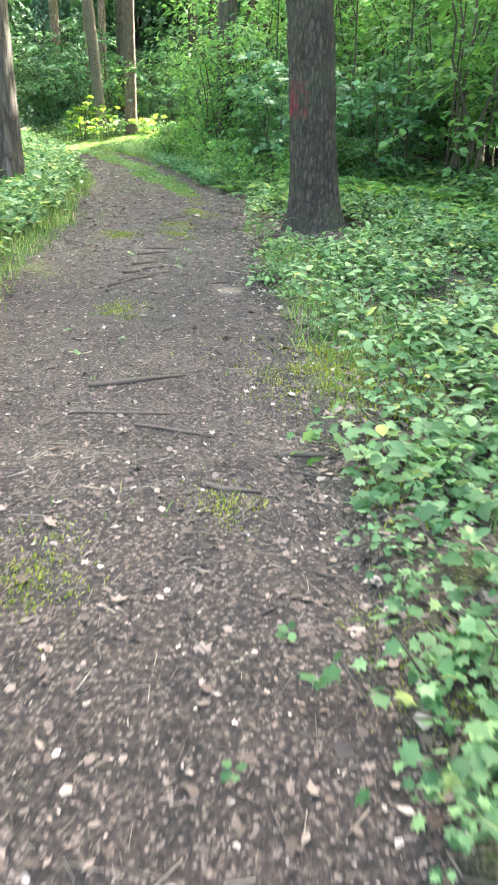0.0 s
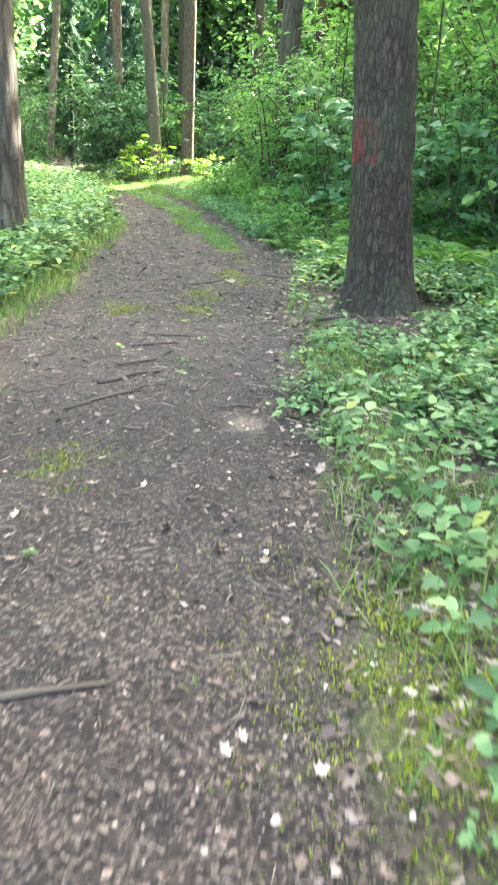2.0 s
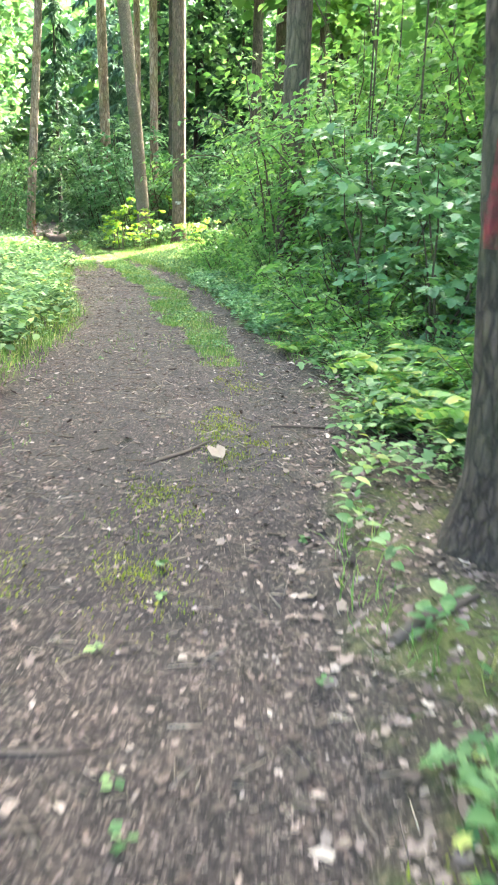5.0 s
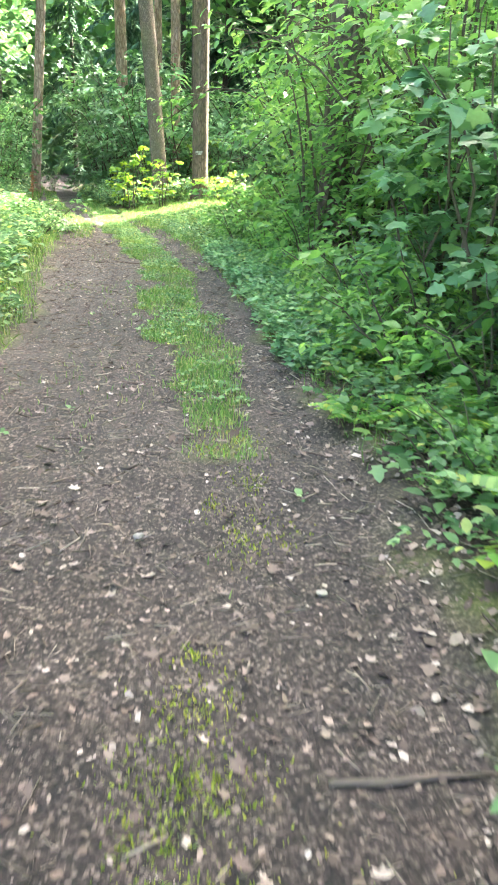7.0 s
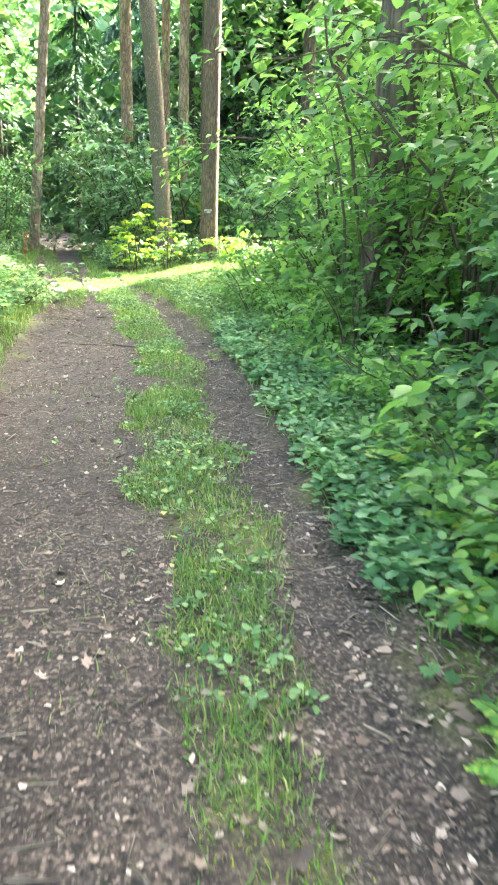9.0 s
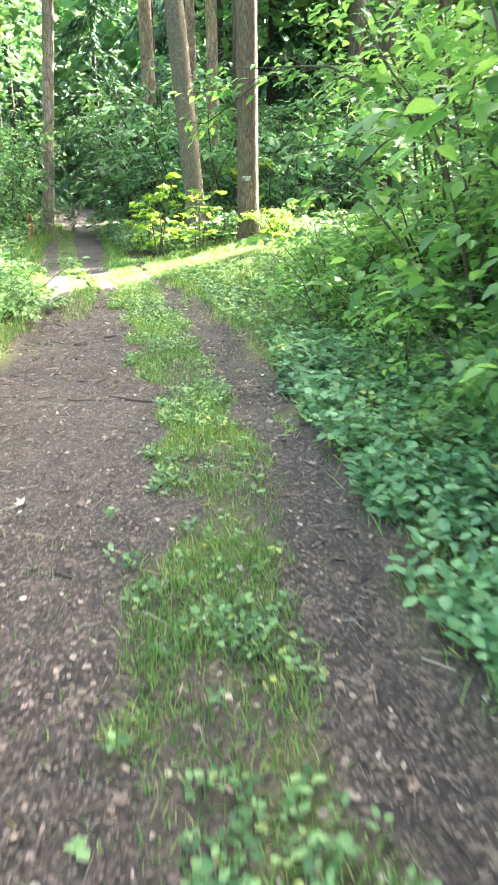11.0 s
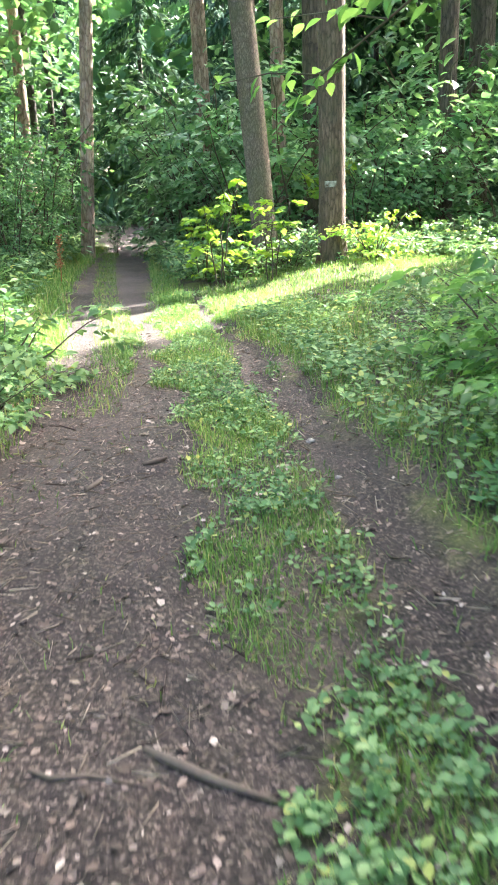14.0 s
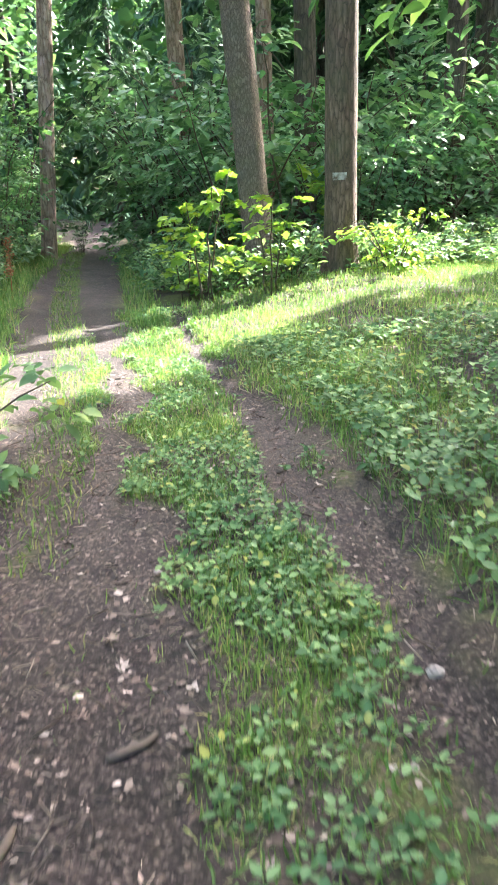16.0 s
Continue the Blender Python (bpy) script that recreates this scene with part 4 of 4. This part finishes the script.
def strewn(name, n, region, keep, size, mat, label, template=CURL_V, faces=CURL_F, thin=1.0, lift=0.004):
    x0, x1, y0, y1 = region
    x, y = x0 + rng.random(n) * (x1 - x0), y0 + rng.random(n) * (y1 - y0)
    ok = rng.random(n) < keep(x, y)
    x, y = x[ok], y[ok]
    n = len(x)
    pos = np.stack([x, y, ground_z(x, y) + lift], -1)
    rot = turns(rng.random(n) * 6.28, rng.normal(0, 0.25, n), rng.normal(0, 0.3, n))
    s = size * (0.25 + rng.random(n) ** 2.6 * 1.6)
    sz = np.stack([s * thin * (0.45 + 0.5 * rng.random(n)), s, s * min(1.0, thin * 2)], -1)
    return tagged(part(name, quick_mesh(name, strew(template, pos, rot, sz), faces), mat, None), label, name.replace("_", " "), kind="stuff")


def on_track(x, y):
    return np.maximum(dirt_at(x, y), np.where((x > left_edge(y) - 0.1) & (x < rut_right(y) + 0.25), 0.85, 0.25 * (np.abs(x + 0.6) < 2.2))) * (0.55 + 0.45 * vnoise(x, y, 1.1, 61))


strewn("leaf_crumbs", 90000, (-2.6, 1.2, 0.3, 23), on_track, 0.016, DEAD_LEAF, "small dry leaf fragments all over the track", CLUMP_V, CLUMP_F)
strewn("fallen_leaves", 11000, (-2.6, 1.4, 0.3, 13.5), on_track, 0.032, DEAD_LEAF, "pale dry fallen leaves and chips strewn on the track")
strewn("fallen_leaves", 5000, (-2.9, 0.6, 13.5, 25), on_track, 0.03, DEAD_LEAF, "pale dry fallen leaves strewn on the wheel ruts")
strewn("fallen_leaves", 140, (-2.2, 1.2, 0.5, 24), on_track, 0.05, DEAD_LEAF, "larger dry fallen leaves on the track")
strewn("leaf_crumbs", 36000, (-0.9, 2.0, 0.6, 14), lambda x, y: off_track(x, y, -0.25, 0.0) * sstep(1.7, 0.9, x - rut_right(y)), 0.026, DEAD_LEAF, "brown leaf crumbs on the bank", CLUMP_V, CLUMP_F)
strewn("leaf_litter", 9000, (-1, 3, 0.5, 12), lambda x, y: off_track(x, y, -0.1, 0.1), 0.045, DEAD_LEAF, "brown leaf litter under the herbs")
TWIG_V = [(-0.5, 0, 0), (0.5, 0, 0), (0.4, 1, 0.3), (-0.4, 1, 0.3), (0, 0, 1), (0, 1, 1.1)]
TWIG_F = [(0, 1, 4), (2, 3, 5), (1, 2, 5, 4), (3, 0, 4, 5), (0, 3, 2, 1)]
strewn("needle_litter", 16000, (-2.4, 1.0, 0.5, 20), on_track, 0.045, TWIG, "fine brown needles and stalks on the track", TWIG_V, TWIG_F, 0.025, 0.001)
STRAW = flat_mat("dry_straw", [(0.0, (0.1, 0.075, 0.055)), (0.6, (0.24, 0.19, 0.15)), (1.0, (0.4, 0.33, 0.26))], 0.85)
strewn("straw_litter", 40000, (-2.4, 1.2, 0.5, 24), on_track, 0.05, STRAW, "pale dry needles and grass stalks on the track", TWIG_V, TWIG_F, 0.03, 0.002)
strewn("twig_litter", 6000, (-2.4, 1.0, 0.5, 24), on_track, 0.05, TWIG, "small dark twigs and needles on the track", TWIG_V, TWIG_F, 0.045, 0.002)

# sticks: two ends on the ground and a thickness
for x0, y0, x1, y1, r in ((-1.18, 6.04, -0.91, 6.2, 0.008), (-1.5, 3.66, -1.05, 3.6, 0.009), (-1.01, 2.89, -0.83, 2.84, 0.01), (-0.93, 2.65, -0.84, 2.78, 0.006),
                          (-1.25, 5.92, -0.89, 6.25, 0.01), (-1.2, 3.5, -0.9, 3.34, 0.008), (-1.05, 6.64, -0.84, 6.8, 0.012), (-0.91, 7.38, -0.62, 7.37, 0.008),
                          (-0.52, 6.0, -0.39, 5.99, 0.008), (0.09, 11.4, 0.11, 11.25, 0.006), (0.32, 11.86, 0.44, 11.78, 0.005), (-0.41, 11.67, -0.34, 11.71, 0.007),
                          (-1.32, 18.14, -1.04, 18.1, 0.007), (-1.38, 20.13, -1.28, 20.21, 0.012), (-1.58, 19.8, -1.53, 19.93, 0.012), (0.15, 7.7, 0.5, 7.95, 0.02),
                          (-1.15, 6.3, -0.85, 6.55, 0.014), (-0.98, 7.05, -0.7, 7.14, 0.01), (-1.4, 3.95, -0.95, 4.05, 0.012), (-0.55, 9.35, -0.2, 9.7, 0.011), (0.15, 10.0, 0.5, 10.05, 0.009),
                          (-1.05, 18.2, -0.75, 18.05, 0.012), (-0.72, 3.1, -0.5, 3.05, 0.012)):
    pts = []
    for t in (0, 0.3, 0.6, 1):
        x, y = x0 + (x1 - x0) * t + rng.normal(0, 0.012), y0 + (y1 - y0) * t + rng.normal(0, 0.012)
        pts.append((x, y, float(ground_z(x, y)) + r * 0.7))
    tagged(part("stick", tube(pts, (r * 0.8, r, r * 0.9, r * 0.4), 7), TWIG, None), "dry dark stick lying on the track", "stick", "sticks on the track")

# a torn piece of pale bark between the ruts
bm = bmesh.new()
outline = [(-0.05, -0.09), (0.0, -0.11), (0.03, -0.05), (0.05, 0.02), (0.03, 0.09), (0.01, 0.05), (-0.01, 0.1), (-0.035, 0.05), (-0.045, -0.02)]
top = [bm.verts.new((x, y, 0.012 + 0.012 * abs(x) / 0.05)) for x, y in outline]
low = [bm.verts.new((x * 0.95, y * 0.97, 0.004)) for x, y in outline]
bm.faces.new(top)
bm.faces.new(low[::-1])
for k in range(len(outline)):
    q = (k + 1) % len(outline)
    bm.faces.new((low[k], low[q], top[q], top[k]))
bm.transform(pose(-0.2, 9.48, float(ground_z(-0.2, 9.48)), 0, 0, 12))
tagged(part("bark_piece", bm, STRAW, None), "torn piece of pale bark lying on the track", "bark")

# pale stones on the rut
for x, y, r in ((-0.6, 20.42, 0.03), (-0.1, 17.56, 0.026), (0.0, 17.5, 0.02), (-0.5, 19.9, 0.02), (-0.3, 11.1, 0.02), (0.25, 10.75, 0.022), (-1.38, 21.0, 0.02)):
    bm = bmesh.new()
    bmesh.ops.create_icosphere(bm, subdivisions=2, radius=r)
    for v in bm.verts:
        v.co *= 0.8 + 0.5 * noise.noise(v.co * 40 + Vector((x * 9, y * 9, 0)))
        v.co.z *= 0.5
    bm.transform(Matrix.Translation((x, y, float(ground_z(x, y)) + r * 0.2)))
    tagged(part("stone", bm, STONE, None), "small pale stone lying in the wheel rut", "stone", "stones in the rut")

# broad-leaved seedlings at the track's edge
seedlings = [shrub_master("maple_seedling", 0.22, 0.18, 3, 30, 0.068, HERB, 500 + i, MAPLE_V, MAPLE_F, 0.4, "low broad-leaved maple seedling by the track", "seedling", "maple seedlings by the track") for i in range(3)]
plant_out(seedlings, [(-0.15, 2.4, 1.0), (-0.2, 2.75, 1.0), (-0.45, 1.75, 0.7), (-0.4, 2.65, 0.7), (-0.1, 3.0, 0.9), (-0.05, 5.95, 0.8), (0.02, 5.6, 0.8), (0.1, 6.1, 0.6), (0.55, 5.5, 1.1), (0.6, 5.9, 1.1),
                      (0.3, 3.4, 1.1), (0.5, 4.4, 1.1), (0.15, 4.9, 0.8), (0.45, 6.8, 0.8), (0.75, 6.2, 1.1), (0.9, 11.5, 0.9), (0.85, 12.5, 1.0), (0.75, 11.0, 0.8), (0.55, 12.6, 0.8), (0.55, 19.0, 0.8), (0.7, 18.0, 1.0)]
          + patch(16, 0.6, 2.4, 2.5, 7.5, 1.0, None, 0.25))


clumps = [shrub_master("herb_clump", 0.22, 0.2, 7, 150, 0.05, HERB, 540 + i, JAG_V, JAG_F, 0.25, "clump of jagged pale-green woodland herb on the bank", "herb", "herb clumps on the bank") for i in range(4)]
plant_out(clumps, [(0.43, 7.2, 0.9), (0.3, 6.95, 0.8), (0.05, 6.7, 0.8), (-0.08, 6.0, 0.85), (0.0, 6.15, 0.7), (-0.05, 5.6, 0.7), (0.4, 5.9, 1.15), (0.5, 5.5, 1.2), (-0.36, 2.75, 1.1), (-0.2, 2.95, 1.2), (-0.05, 2.75, 1.3), (-0.55, 2.25, 0.7),
                   (-0.62, 1.75, 0.9), (-0.5, 1.6, 1.0), (-0.66, 1.45, 0.8), (-0.4, 1.9, 1.0), (0.1, 3.6, 1.2), (0.2, 4.1, 1.1), (0.0, 4.6, 0.8), (0.7, 7.0, 1.0), (0.6, 6.5, 1.1), (0.2, 3.1, 1.3), (0.45, 3.3, 1.3), (-0.1, 3.4, 1.0)]
          + patch(26, 0.3, 2.6, 2.0, 7.4, 1.0, None, 0.3) + patch(16, 0.9, 2.6, 7.2, 9.2, 1.2, lambda x, y: math.hypot(x - 0.86, y - 8.3) > 0.6, 0.25))


# ---- a hazel that reaches over the track ----
def arching_hazel(x, y, reach, seed):
    """One long stem arching over the rut, with side twigs and hanging leaves."""
    g = np.random.default_rng(seed)
    root = tagged(new("arching_hazel"), "thin dark hazel branch arching over the rut with green leaves", "hazel", "hazels arching over the rut")
    root.location = (x, y, float(ground_z(x, y)))
    line = [(0, 0, -0.05), (0.02, 0.0, 0.7), (-0.25, 0.0, 1.3)] + [(a - x, b - y, c) for a, b, c in reach]
    part("stem", tube(line, np.linspace(0.018, 0.004, len(line)), 7), STEM, root)
    p = np.array(line)
    t = np.linspace(0, 1, len(p))
    pos, az = [], []
    for k in range(16):
        q = 0.3 + 0.7 * k / 15
        base = np.array([np.interp(q, t, p[:, c]) for c in range(3)])
        a = math.pi + g.normal(0, 0.9)
        L = 0.3 + 0.35 * g.random()
        tip = base + np.array([math.cos(a) * L, math.sin(a) * L, g.normal(0.0, 0.12)])
        part("twig", tube([tuple(base), tuple((base + tip) / 2 + (0, 0, 0.03)), tuple(tip)], (0.005, 0.004, 0.002), 5), STEM, root)
        m = 8
        f = 0.25 + 0.75 * g.random(m)
        pos.append(base + (tip - base) * f[:, None] + g.normal(0, 0.03, (m, 3)))
        az.append(a + g.normal(0, 0.8, m))
    pos, az = np.concatenate(pos), np.concatenate(az)
    n = len(pos)
    part("foliage", quick_mesh("foliage", strew(LEAF_V, pos, turns(az, g.normal(-0.45, 0.3, n), g.normal(0, 0.4, n)), np.stack([np.full(n, 0.085), 0.07 + 0.05 * g.random(n), np.full(n, 0.1)], -1)), LEAF_F), LEAF, root)


arching_hazel(1.95, 20.3, [(1.06, 20.22, 1.56), (0.5, 20.3, 1.83), (0.1, 20.45, 1.85), (-0.2, 20.75, 1.66), (-0.5, 21.0, 1.47)], 700)
arching_hazel(1.9, 18.9, [(1.1, 19.1, 1.5), (0.75, 19.2, 1.25), (0.45, 19.3, 0.95)], 701)
arching_hazel(1.95, 15.0, [(1.2, 14.9, 1.75), (0.85, 15.1, 1.95), (0.5, 15.3, 1.9)], 702)
arching_hazel(1.7, 16.3, [(1.0, 16.5, 1.8), (0.55, 16.8, 2.1), (0.2, 17.2, 2.2)], 703)

# sunlit bush beside the marked trunk, and a dry dock by the crossing
plant_out([shrub_master("sunlit_bush", 0.9, 0.6, 7, 420, 0.09, LEAF_YELLOW, 720, low=0.03, label="sunlit yellow-green bush beside the marked trunk", category="bush")], [(0.55, 27.5, 1.0)], (1, 1))
DOCK = flat_mat("dry_seed", [(0.0, (0.25, 0.1, 0.04)), (1.0, (0.42, 0.2, 0.09))], 0.9)
dock = tagged(new("dock_plant"), "dry rust-brown dock seed stalk at the crossing", "dock")
dock.location = (-3.95, 28.0, float(ground_z(-3.95, 28.0)))
part("stalk", tube([(0, 0, -0.02), (0.01, 0, 0.3), (0.03, 0, 0.72)], (0.008, 0.006, 0.003), 6), DOCK, dock)
m = 260
h = rng.random(m)
seeds = np.stack([0.03 * h + rng.normal(0, 0.025, m), rng.normal(0, 0.025, m), 0.3 + 0.45 * h], -1)
tagged(part("seed_head", quick_mesh("seed_head", strew(CLUMP_V, seeds, turns(rng.random(m) * 6.28, rng.normal(0.5, 0.4, m)), 0.022 + 0.01 * rng.random(m)), CLUMP_F), DOCK, dock), kind="stuff")
